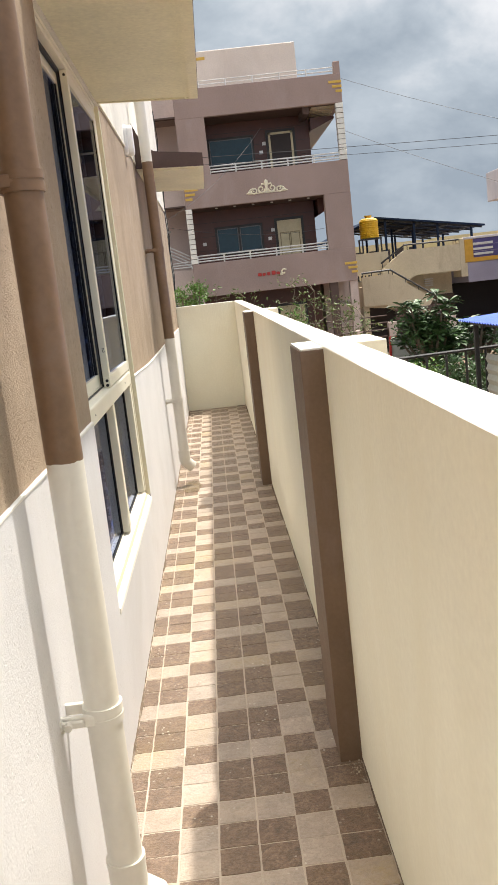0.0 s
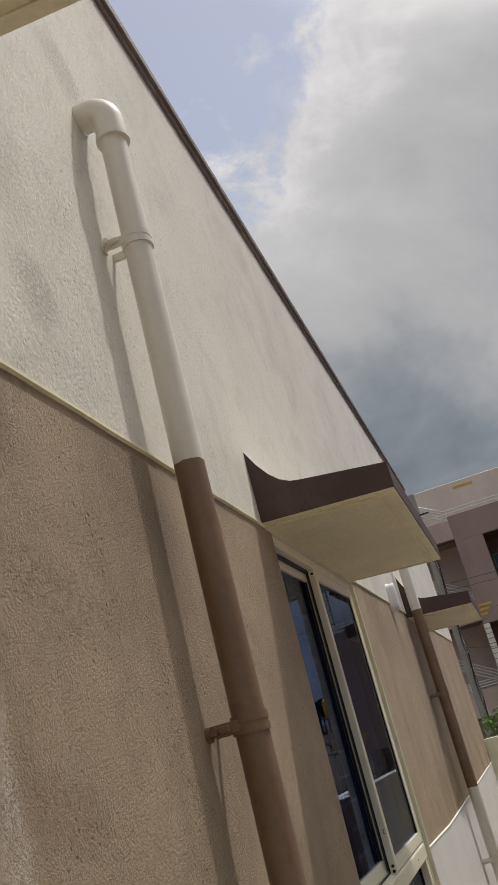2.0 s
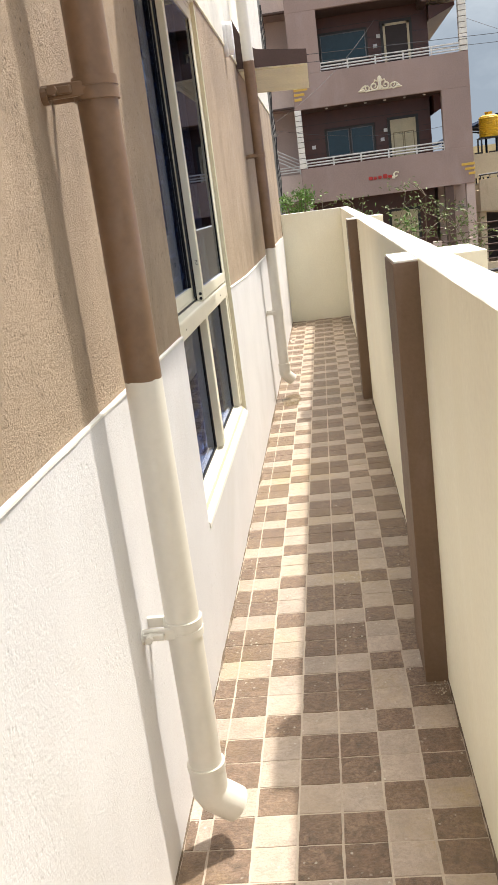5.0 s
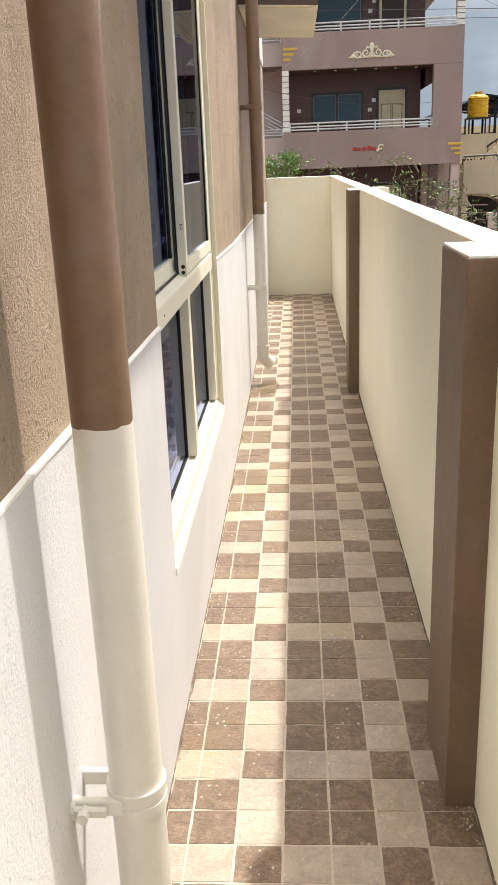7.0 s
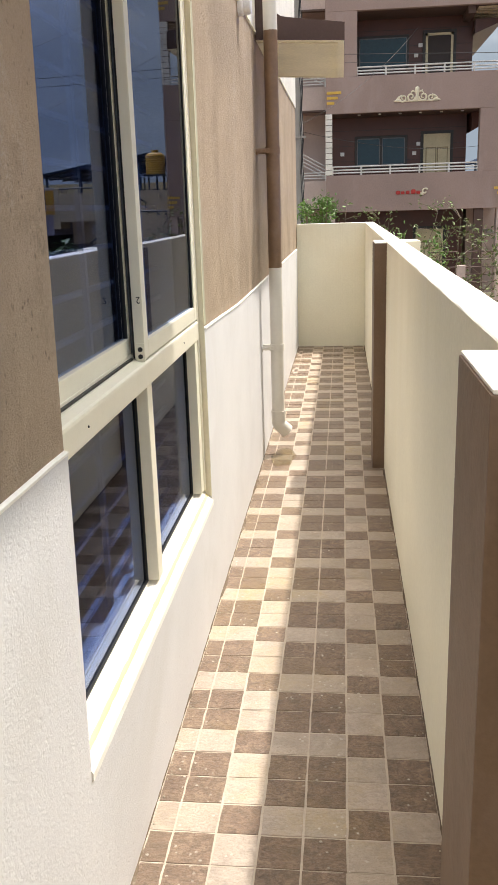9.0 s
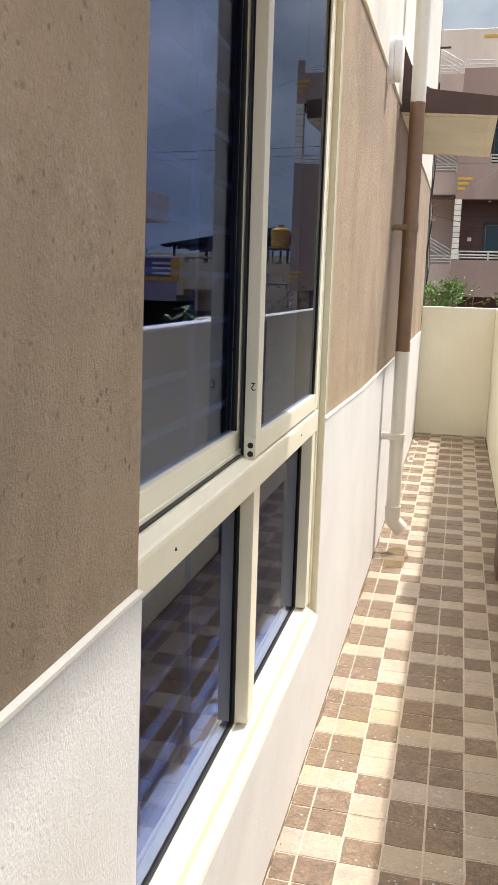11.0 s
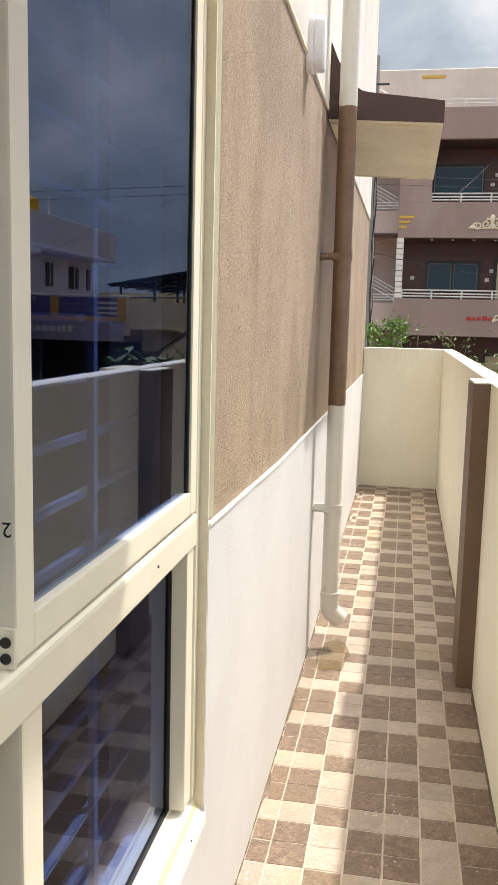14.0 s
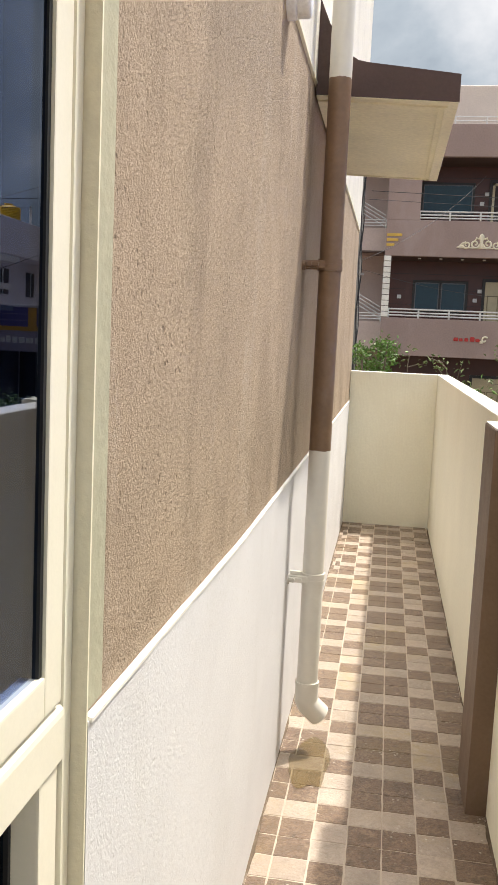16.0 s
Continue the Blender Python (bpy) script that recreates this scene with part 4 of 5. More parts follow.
TARP = material("yellow_green_tarpaulin", (0.42, 0.38, 0.03), 0.45, scale=3, grain=20, bump=0.004)
SLATE_BLUE = material("blue_grey_unfinished_wall", (0.10, 0.125, 0.20), 0.85, scale=0.8, grain=20, bump=0.004)
CHROME = material("bright_steel_handrail", (0.9, 0.9, 0.9), 0.3, metal=0.35, grain=20, bump=0.0)
CONCRETE = material("grey_concrete_pole", (0.30, 0.29, 0.27), 0.9, scale=3, grain=50, bump=0.003)
LEAF = material("fresh_green_leaves", (0.11, 0.215, 0.035), 0.5, scale=3, grain=30, bump=0.0, island=0.7)
LEAF_DARK = material("dark_green_leaves", (0.045, 0.10, 0.025), 0.45, scale=2, grain=30, bump=0.0, island=0.7)
LEAF_DRY = material("olive_twig_leaves", (0.125, 0.165, 0.05), 0.6, scale=3, grain=30, bump=0.0, island=0.7)
ROOFPINK = material("pale_pink_cream_paint", (0.70, 0.62, 0.55), 0.8, scale=0.6, grain=25, bump=0.003, stain=(0.60, 0.52, 0.46), stain_scale=0.5, streak=True)
# darker copy of the door cream, shade round the panels put into colour
MOULDING_SHADE = material("shaded_door_moulding", (0.26, 0.21, 0.12), 0.6, grain=40)
BARK = material("grey_brown_bark", (0.16, 0.125, 0.09), 0.9, scale=8, grain=40, bump=0.003)


def railing(parent, a, b, z0, heights, posts, r=0.022):
    """Horizontal rails on short posts between two points, each a part."""
    a, b = Vector(a), Vector(b)
    rail = bmesh.new()
    for h in heights:
        tube([(a.x, a.y, z0 + h), (b.x, b.y, z0 + h)], r, 8, bm=rail)
    top = put(parent, finish("railing", rail, RAILWHITE, label="white metal railing", smooth=True))
    for k in range(posts):
        p = a.lerp(b, k / (posts - 1))
        ob = finish("post", tube([(p.x, p.y, z0 - 0.01), (p.x, p.y, z0 + heights[-1] + 0.02)], r * 1.15, 8), RAILWHITE)
        ob.parent = top
    return top


def far_window(parent, x0, x1, z0, z1, y, sliding=True):
    f = put(parent, finish("window", B((x0, y - 0.05, z0), (x1, y - 0.012, z1), 0.008), DARKFRAME, label="dark framed window"))
    mid = (x0 + x1) / 2
    for a, b in ((x0 + 0.07, mid - 0.03), (mid + 0.03, x1 - 0.07)) if sliding else ((x0 + 0.06, x1 - 0.06),):
        o = finish("pane", B((a, y - 0.058, z0 + 0.07), (b, y - 0.051, z1 - 0.07)), BUILDGLASS, label="dark reflecting glass")
        o.parent = f
        e = bmesh.new()
        for p, q in (((a, z0 + 0.07), (a + 0.03, z1 - 0.07)), ((b - 0.03, z0 + 0.07), (b, z1 - 0.07)), ((a, z0 + 0.07), (b, z0 + 0.1)), ((a, z1 - 0.1), (b, z1 - 0.07))):
            B((p[0], y - 0.066, p[1]), (q[0], y - 0.059, q[1]), bm=e)
        o = finish("sash", e, DARKALU)
        o.parent = f


def far_door(parent, x0, x1, z0, z1, y, solid=True):
    fr = bmesh.new()
    w = 0.085
    B((x0 - w, y - 0.06, z0), (x0, y - 0.012, z1 + w), bm=fr)
    B((x1, y - 0.06, z0), (x1 + w, y - 0.012, z1 + w), bm=fr)
    B((x0, y - 0.06, z1), (x1, y - 0.012, z1 + w), bm=fr)
    d = put(parent, finish("door", fr, DARKFRAME, label="closed cream panelled door in a dark frame" if solid else "dark mesh door in a pale frame"))
    leafm = B((x0, y - 0.045, z0), (x1, y - 0.013, z1), 0.004)
    o = finish("leaf", leafm, DOORWOOD if solid else SHADOWBROWN)
    o.parent = d
    if solid:
        mx = (x0 + x1) / 2
        for a, b in ((x0 + 0.1, mx - 0.04), (mx + 0.04, x1 - 0.1)):
            for p, q in ((z0 + 0.15, z0 + 0.8), (z0 + 0.95, z1 - 0.42)):
                o = finish("moulding", B((a - 0.03, y - 0.052, p - 0.03), (b + 0.03, y - 0.046, q + 0.03)), MOULDING_SHADE)
                o.parent = d
                o = finish("panel", B((a, y - 0.066, p), (b, y - 0.0525, q), 0.01), DOORWOOD)
                o.parent = d
        pts = [(x0 + 0.1, z1 - 0.34)] + [(x0 + 0.1 + (x1 - x0 - 0.2) * k / 10, z1 - 0.34 + 0.2 * math.sin(math.pi * k / 10)) for k in range(1, 10)] + [(x1 - 0.1, z1 - 0.34)]
        o = finish("panel", prism(pts, "y", y - 0.058, y - 0.046), DOORWOOD)
        o.parent = d
    else:
        fr = bmesh.new()
        for a, b in (((x0, z0), (x0 + 0.07, z1)), ((x1 - 0.07, z0), (x1, z1)), ((x0, z1 - 0.07), (x1, z1))):
            B((a[0], y - 0.058, a[1]), (b[0], y - 0.046, b[1]), bm=fr)
        o = finish("leaf_frame", fr, DOORWOOD)
        o.parent = d


def scroll(cx, cz, r0, turns, sense, y, start=0.0):
    pts = []
    n = int(18 * turns)
    for k in range(n + 1):
        t = k / n
        a = start + sense * 2 * math.pi * turns * t
        r = r0 * (1 - 0.8 * t)
        pts.append((cx + r * math.cos(a), y, cz + r * math.sin(a)))
    return pts


def build_apartments():
    top = empty("apartment_building", (2.6, 31, GROUND))
    tagged(top, "three-storey mauve apartment building with railed balconies and roof terrace", "building")
    add = lambda name, bm, mat, label="", smooth=False: put(top, finish(name, bm, mat, label=label, smooth=smooth))
    L, R, F, I, K = -0.03, 5.26, 28.0, 29.4, 36.0
    z3b, z3t, z2b, z2t, z1b, z1t = 1.19, 2.255, 3.98, 4.98, 6.71, 7.58
    for a, b in ((z3b, z3t), (z2b, z2t), (z1b, z1t)):
        add("parapet", B((L, F, a), (R, F + 0.16, b), 0.01), MAUVE, "mauve balcony parapet")
        add("side_parapet", B((R - 0.16, F + 0.1605, a), (R, K, b)), MAUVE)
        add("balcony_slab", B((L, F + 0.161, a), (R - 0.161, K, a + 0.16)), DARKBROWN)
    add("pier", B((L, F, z2t + 0.0005), (0.875, F + 0.3, z1b - 0.0005)), MAUVE, "wide mauve wall pier")
    add("pier", B((4.41, F, z3t + 0.0005), (R, F + 0.3, z2b - 0.0005)), MAUVE, "wide mauve wall pier")
    for x0, x1, za, zb in ((-0.045, 0.155, z3t, z2b), (5.03, R, z2t, z1b)):
        col = add("column", B((x0 + 0.006, F + 0.01, za + 0.001), (x1 - 0.006, F + 0.26, zb - 0.001)), DARKBROWN, "column clad in white tiles")
        n = 11
        for k in range(n):
            h = (zb - za) / n
            o = finish("tile", B((x0, F - 0.008, za + k * h + 0.012), (x1, F + 0.2, za + (k + 1) * h - 0.004), 0.006), WHITETILE)
            o.parent = col
    for zf, wx, dz, low in ((z3b + 0.16, (0.83, 2.44), 2.08, True), (z2b + 0.16, (0.90, 2.44), 2.12, False)):
        wall_r = 4.22 if low else 4.31
        add("inner_wall", B((L, I, zf), (wall_r, I + 0.2, zf + 2.64)), ROSEWOOD, "dark red clad balcony wall")
        for k in range(5):
            add("cladding_joint", B((L + 0.01, I - 0.006, zf + 0.45 * (k + 1)), (wall_r - 0.01, I + 0.001, zf + 0.45 * (k + 1) + 0.012)), SHADOWBROWN)
        far_window(top, wx[0], wx[1], zf + 1.15, zf + dz, I, low)
        far_door(top, 2.93, 3.74, zf, zf + dz, I, low)
        for x, z in ((2.66, 1.48), (2.78, 1.75)) + (((0.45, 1.52),) if low else ()):
            add("switch_plate", B((x - 0.06, I - 0.03, zf + z), (x + 0.06, I + 0.001, zf + z + 0.11), 0.005), RAILWHITE, "small white switch plate")
        add("flat", B((L, I + 0.2005, zf), (wall_r, K - 0.01, zf + 2.64)), ROSEWOOD)
        for k in range(6):
            x = 0.95 + k * 0.6
            add("ceiling_spot", tube([(x, F + 0.45, zf + 2.60), (x, F + 0.45, zf + 2.645)], 0.045, 10), RAILWHITE, "small round ceiling lamp")
    add("beam", B((4.0, F + 0.161, z1b - 0.2), (4.2, K, z1b - 0.001)), DARKBROWN)
    for k in range(9):
        add("soffit_board", B((4.3, F + 0.3 + k * 0.28, z1b - 0.05), (R - 0.17, F + 0.42 + k * 0.28, z1b - 0.002)), BEIGE, "pale overhead slat")
    bm = prism([(4.3, z1b - 0.21), (R - 0.17, z1b - 0.21), (R - 0.17, z1b - 0.29), (4.3, z1b - 0.6)], "y", F + 0.9, K - 0.5)
    add("boarded_soffit", bm, ROSEWOOD, "sloping red boarded soffit")
    bm = prism([(4.3, z2b - 0.01), (R - 0.3, z2b - 0.01), (R - 0.3, z2b - 0.2), (4.3, z2b - 0.55)], "y", F + 0.9, K - 0.5)
    add("boarded_soffit", bm, ROSEWOOD, "sloping red boarded soffit")
    railing(top, (0.16, F + 0.08, 0), (4.42, F + 0.08, 0), z3t, (0.07, 0.15, 0.245), 6)
    railing(top, (0.87, F + 0.08, 0), (5.03, F + 0.08, 0), z2t, (0.07, 0.15, 0.245), 6)
    railing(top, (-0.03, F + 0.08, 0), (5.05, F + 0.08, 0), z1t, (0.10, 0.21), 7, 0.018)
    add("roof_post", B((5.06, F, z1t), (R, F + 0.2, z1t + 0.36), 0.01), MAUVE)
    pent = add("roof_room", B((-1.6, F + 1.6, z1t - 0.3), (4.12, K - 0.5, 9.06), 0.02), ROOFPINK, "pale pink rooftop room")
    add("roof_strip", B((0.45, F + 1.585, 8.78), (1.15, F + 1.601, 8.87)), YELLOW)
    for x, z in ((4.87, 7.30), (0.0, 4.52), (4.88, 1.72)):
        for k in range(3):
            off = (0.0, 0.10, 0.2)[k]
            xa, xb = (x + off, x + 0.40) if x > 1 else (x, x + 0.42 - off)
            add("stripe", B((xa, F - 0.018, z - 0.14 * k), (xb, F + 0.002, z - 0.14 * k + 0.075), 0.004), YELLOW, "yellow relief stripe")
    # stucco scrollwork
    orn = bmesh.new()
    cx, cz, y = 2.60, 4.33, F - 0.012
    for s in (-1, 1):
        tube(scroll(cx + s * 0.17, cz + 0.03, 0.13, 1.3, s, y, math.pi if s > 0 else 0.0), [0.034 * (1 - 0.5 * k / 23) for k in range(24)], 6, bm=orn)
        tube(scroll(cx + s * 0.40, cz, 0.11, 1.3, -s, y, 0.0 if s > 0 else math.pi), [0.03 * (1 - 0.5 * k / 23) for k in range(24)], 6, bm=orn)
        tube([(cx + s * 0.5, y, cz - 0.05), (cx + s * 0.58, y, cz - 0.06), (cx + s * 0.67, y, cz - 0.075)], [0.045, 0.035, 0.008], 6, bm=orn)
        tube([(cx + s * 0.42, y, cz + 0.08), (cx + s * 0.52, y, cz + 0.03), (cx + s * 0.6, y, cz - 0.04)], [0.02, 0.03, 0.012], 6, bm=orn)
        tube([(cx + s * 0.06, y, cz + 0.16), (cx + s * 0.14, y, cz + 0.19), (cx + s * 0.18, y, cz + 0.12)], [0.02, 0.03, 0.01], 6, bm=orn)
    tube([(cx - 0.6, y, cz - 0.085), (cx + 0.6, y, cz - 0.085)], 0.018, 6, bm=orn)
    tube([(cx, y, cz - 0.08), (cx, y, cz + 0.1), (cx, y, cz + 0.19), (cx, y, cz + 0.27), (cx, y, cz + 0.31)], [0.05, 0.045, 0.075, 0.06, 0.01], 8, bm=orn)
    add("stucco_ornament", orn, ORNAMENT, "cream stucco scroll ornament", True)
    for k, (w, h) in enumerate(((0.15, 0.1), (0.12, 0.085), (0.12, 0.1), (0.15, 0.13), (0.14, 0.085))):
        add("name_letter", B((2.03 + 0.15 * k, F - 0.02, 1.66), (2.03 + 0.15 * k + w * 0.86, F + 0.001, 1.66 + h), 0.02), REDSIGN, "raised red sign letter")
    em = bmesh.new()
    tube([(2.80, F - 0.012, 1.62), (2.80, F - 0.012, 1.70)], 0.05, 8, bm=em)
    tube(scroll(2.88, 1.72, 0.10, 0.9, 1, F - 0.012, 0.6), 0.025, 6, bm=em)
    add("name_emblem", em, ORNAMENT, "small cream emblem")
    # recessed stair tower
    add("stair_wall", B((-3.2, 30.2, GROUND), (L - 0.001, K, 8.2)), PINK, "dusty pink stair tower")
    for za, zb in ((1.32, 2.14), (4.18, 4.83), (6.95, 7.6)):
        add("stair_parapet", B((-3.2, 28.75, za), (L - 0.002, 28.9, zb)), PINK, "pinkish stair parapet")
        add("stair_slab", B((-3.2, 28.901, za), (L - 0.002, 30.199, za + 0.14)), MAUVE)
        add("stair_ledge", B((-3.2, 28.70, za - 0.05), (L - 0.002, 28.92, za - 0.0005)), DARKBROWN)
        railing(top, (-3.1, 28.82, 0), (-0.06, 28.82, 0), zb, (0.08, 0.16, 0.24), 4, 0.018)
        d = bmesh.new()
        for k in range(4):
            tube([(-1.9, 29.3, zb + 1.45 - k * 0.11), (-0.1, 29.3, zb + 0.45 - k * 0.11)], 0.02, 6, bm=d)
        add("stair_handrail", d, RAILWHITE, "sloping stair handrail", True)
    # ground floor
    add("ground_floor_wall", B((L, I, GROUND), (4.2, K, z3b - 0.0005)), ROSEWOOD, "dark red ground floor wall")
    far_door(top, 2.75, 3.6, GROUND + 0.1, GROUND + 2.2, I, True)
    for x in (-0.03, 4.35, 5.0):
        add("ground_column", B((x, F + 0.05, GROUND), (x + 0.26, F + 0.31, z3b - 0.001)), DARKBROWN if x == 4.35 else PINK)
    add("side_room", B((4.45, 30.5, GROUND), (R + 0.1, K, z3b - 0.001)), PINK)
    for k in range(3):
        add("ledge", B((4.4 + 0.25 * k, 29.0, 0.55 - 0.06 * k), (4.75 + 0.3 * k, 29.3, 0.62 - 0.06 * k)), CONCRETE)


def build_front_fence():
    fence = empty("street_fence", (2.5, 25, GROUND))
    tagged(fence, "low compound fence of pink posts and brown rails before the apartments", "fence")
    for k in range(8):
        x = -1.5 + k * 1.0
        put(fence, finish("post", B((x, 24.9, GROUND), (x + 0.22, 25.12, -0.25), 0.01), PINK))
        if k < 7:
            for j in range(6):
                put(fence, finish("rail", tube([(x + 0.22, 25.0, -0.9 + j * 0.2), (x + 1.0, 25.0, -0.9 + j * 0.2)], 0.018, 6), DARKBROWN))
            put(fence, finish("base_wall", B((x + 0.2205, 24.95, GROUND), (x + 0.9995, 25.08, -1.0)), BEIGE))
    gate = empty("house_gate", (5.9, 25, GROUND))
    tagged(gate, "closed brown slatted gate with a pale panel between two posts", "gate")
    put(gate, finish("gate_frame", B((5.75, 24.98, GROUND + 0.05), (7.2, 25.03, GROUND + 0.12)), DARKBROWN))
    for j in range(9):
        put(gate, finish("slat", B((5.75, 24.97, GROUND + 0.2 + j * 0.19), (7.2, 25.02, GROUND + 0.33 + j * 0.19), 0.005), DARKBROWN))
    put(gate, finish("panel", B((6.2, 24.94, GROUND + 0.9), (6.55, 24.965, GROUND + 1.5), 0.01), ORNAMENT))
    for x in (5.5, 7.25):
        put(gate, finish("gate_post", B((x, 24.85, GROUND), (x + 0.24, 25.1, -0.10), 0.01), PINK))


def water_tank(x, y, z, r, h, stand, label):
    t = empty("water_tank", (x, y, z))
    tagged(t, label, "tank", "yellow roof tanks")
    bm = bmesh.new()
    pts, rs = [], []
    n = 9
    for k in range(n):
        z0 = z + stand + h * 0.82 * k / n
        for f, rr in ((0.0, 0.95), (0.25, 1.0), (0.75, 1.0), (1.0, 0.95)):
            pts.append((x, y, z0 + h * 0.82 / n * f * 0.999))
            rs.append(r * rr)
    for f, rr in ((0.86, 0.9), (0.92, 0.62), (0.93, 0.36), (1.0, 0.34)):
        pts.append((x, y, z + stand + h * f))
        rs.append(r * rr)
    put(t, finish("body", tube(pts, rs, 20, bm=bm), TANKYELLOW, label="ribbed yellow plastic drum"))
    put(t, finish("lid", tube([(x, y, z + stand + h * 1.0), (x, y, z + stand + h * 1.04)], r * 0.4, 16), TANKYELLOW))
    if stand > 0.05:
        for dx in (-1, 1):
            for dy in (-1, 1):
                put(t, finish("leg", B((x + dx * r - 0.025, y + dy * r - 0.025, z), (x + dx * r + 0.025, y + dy * r + 0.025, z + stand - 0.04)), IRON))
        put(t, finish("platform", B((x - r * 1.1, y - r * 1.1, z + stand - 0.0395), (x + r * 1.1, y + r * 1.1, z + stand)), IRON))


def build_stair_house():
    h = empty("stair_house", (7.6, 34, GROUND))
    tagged(h, "beige house with outside staircases up to its roof terrace", "house")
    add = lambda name, bm, mat, label="", smooth=False: put(h, finish(name, bm, mat, label=label, smooth=smooth))
    F = 31.0
    add("body", B((5.75, F + 1.3, GROUND), (9.55, 40, 1.08)), BEIGE, "beige painted walls")
    add("dado", B((5.75, F + 1.285, GROUND), (9.6, F + 1.2995, 0.30)), DARKBROWN, "dark brown lower wall")
    add("terrace_parapet", B((5.75, F + 0.25, 1.30), (7.0, F + 0.4, 2.08)), BEIGE)
    upper = [(6.68, 1.22), (6.68, 1.46), (7.55, 2.04), (9.55, 2.04), (9.55, 1.10), (7.92, 1.12), (7.35, 0.80)]
    add("stair_parapet", prism(upper, "y", F + 0.02, F + 0.2), BEIGE, "beige upper stair parapet")
    add("stair_flight", prism([(6.7, 1.2), (7.6, 1.8), (9.5, 1.8), (9.5, 1.09), (7.93, 1.1), (7.3, 0.76)], "y", F + 0.2005, F + 1.2), BEIGE)
    lower = [(5.75, 1.24), (6.76, 1.27), (8.22, 0.24), (7.72, -0.42), (6.72, 0.10), (6.56, 0.20), (5.75, 0.22)]
    add("stair_parapet", prism(lower, "y", F - 1.0, F - 0.85), BEIGE, "beige lower stair parapet")
    add("stair_flight", prism([(5.75, 0.9), (6.76, 0.95), (8.2, -0.1), (7.73, -0.45), (6.73, 0.07), (5.75, 0.19)], "y", F - 0.8495, F + 0.0), BEIGE)
    add("landing_wall", B((5.75, F - 0.84, GROUND), (5.95, F + 1.28, 0.18)), BEIGE)
    for pts in ([(6.68, F + 0.1, 1.66), (7.57, F + 0.1, 2.22), (9.55, F + 0.1, 2.20)], [(5.75, F - 0.92, 1.38), (6.77, F - 0.92, 1.40), (8.25, F - 0.92, 0.38)]):
        add("handrail", tube(pts, 0.035, 6), IRON, "black stair handrail")
        for k in range(len(pts) - 1):
            for f in (0.05, 0.35, 0.65, 0.95):
                p = Vector(pts[k]).lerp(Vector(pts[k + 1]), f)
                add("baluster", tube([p, p - Vector((0, 0, 0.2))], 0.016, 5), IRON)
    for k in range(4):
        add("vent_slat", B((8.5, F + 1.22, 0.64 + 0.08 * k), (8.82, F + 1.2995, 0.69 + 0.08 * k)), RAILWHITE, "white louvre slat")
    add("gate_pier", B((9.5505, F + 0.0, 0.86), (9.7995, F + 1.0, 2.22), 0.01), BEIGE)
    # flat panel, its dark colour stands for shade in the doorway
    add("dark_doorway", B((6.2, F + 1.26, GROUND), (7.6, F + 1.284, 0.1)), SHADOWBROWN)
    water_tank(6.56, F + 1.2, 2.08 - 0.93, 0.345, 0.80, 1.47, "yellow ribbed plastic water tank on a black stand")
    water_tank(6.3, F + 4.5, 1.085, 0.36, 0.8, 0.28, "low yellow plastic water tank on the terrace")
    shed = empty("terrace_shed", (8, 36, 1.08))
    tagged(shed, "dark blue sheet roof on slim posts over the terrace", "shed")
    for xa, za, xb, zb in ((5.4, 2.75, 6.95, 3.36), (6.9505, 3.36, 11.1, 2.66)):
        bm = bmesh.new()
        low = [bm.verts.new(p) for p in ((xa, F + 1.8, za), (xb, F + 1.8, zb), (xb, F + 10, zb + 0.05), (xa, F + 10, za + 0.05))]
        high = [bm.verts.new(v.co + Vector((0, 0, 0.06))) for v in low]
        bm.faces.new(low)
        bm.faces.new(high[::-1])
        for k in range(4):
            bm.faces.new((low[k], low[(k + 1) % 4], high[(k + 1) % 4], high[k]))
        put(shed, finish("roof_sheet", bm, BLUESTEEL, label="dark blue sheeting"))
    for x, z in ((5.6, 2.81), (7.3, 3.295), (8.4, 3.11), (9.3, 2.955), (10.6, 2.74)):
        for y in (F + 2.0, F + 6, F + 9.5):
            put(shed, finish("post", B((x, y, 1.081), (x + 0.08, y + 0.08, z + 0.004 * (y - F - 1.8)), 0.005), BLUESTEEL))
    for k in range(6):
        y = F + 2.0 + k * 1.5
        put(shed, finish("rafter", prism([(6.96, 3.352), (11.05, 2.663), (11.05, 2.60), (6.96, 3.285)], "y", y, y + 0.06), IRON))
    for x in (7.7, 8.7, 9.7, 10.6):
        z = 3.36 - (x - 6.95) * 0.1687
        put(shed, finish("purlin", B((x, F + 1.85, z - 0.075), (x + 0.05, F + 9.9, z - 0.012)), IRON))
    far = empty("far_house", (9, 60, GROUND))
    tagged(far, "distant pale yellow houses beyond the terrace", "house")
    FARY = material("pale_yellow_far_wall", (0.55, 0.47, 0.27), 0.8, scale=0.5, grain=10)
    put(far, finish("wall", B((10, 58, GROUND), (15, 66, 3.2)), FARY))
    put(far, finish("wall", B((16.5, 60, GROUND), (22, 68, 3.3)), FARY))
    for k in range(5):
        # window openings as flat panels in shadow colour
        put(far, finish("window", B((10.5 + k * 0.9, 57.96, 2.0), (11.0 + k * 0.9, 57.999, 2.8)), SHADOWBROWN))


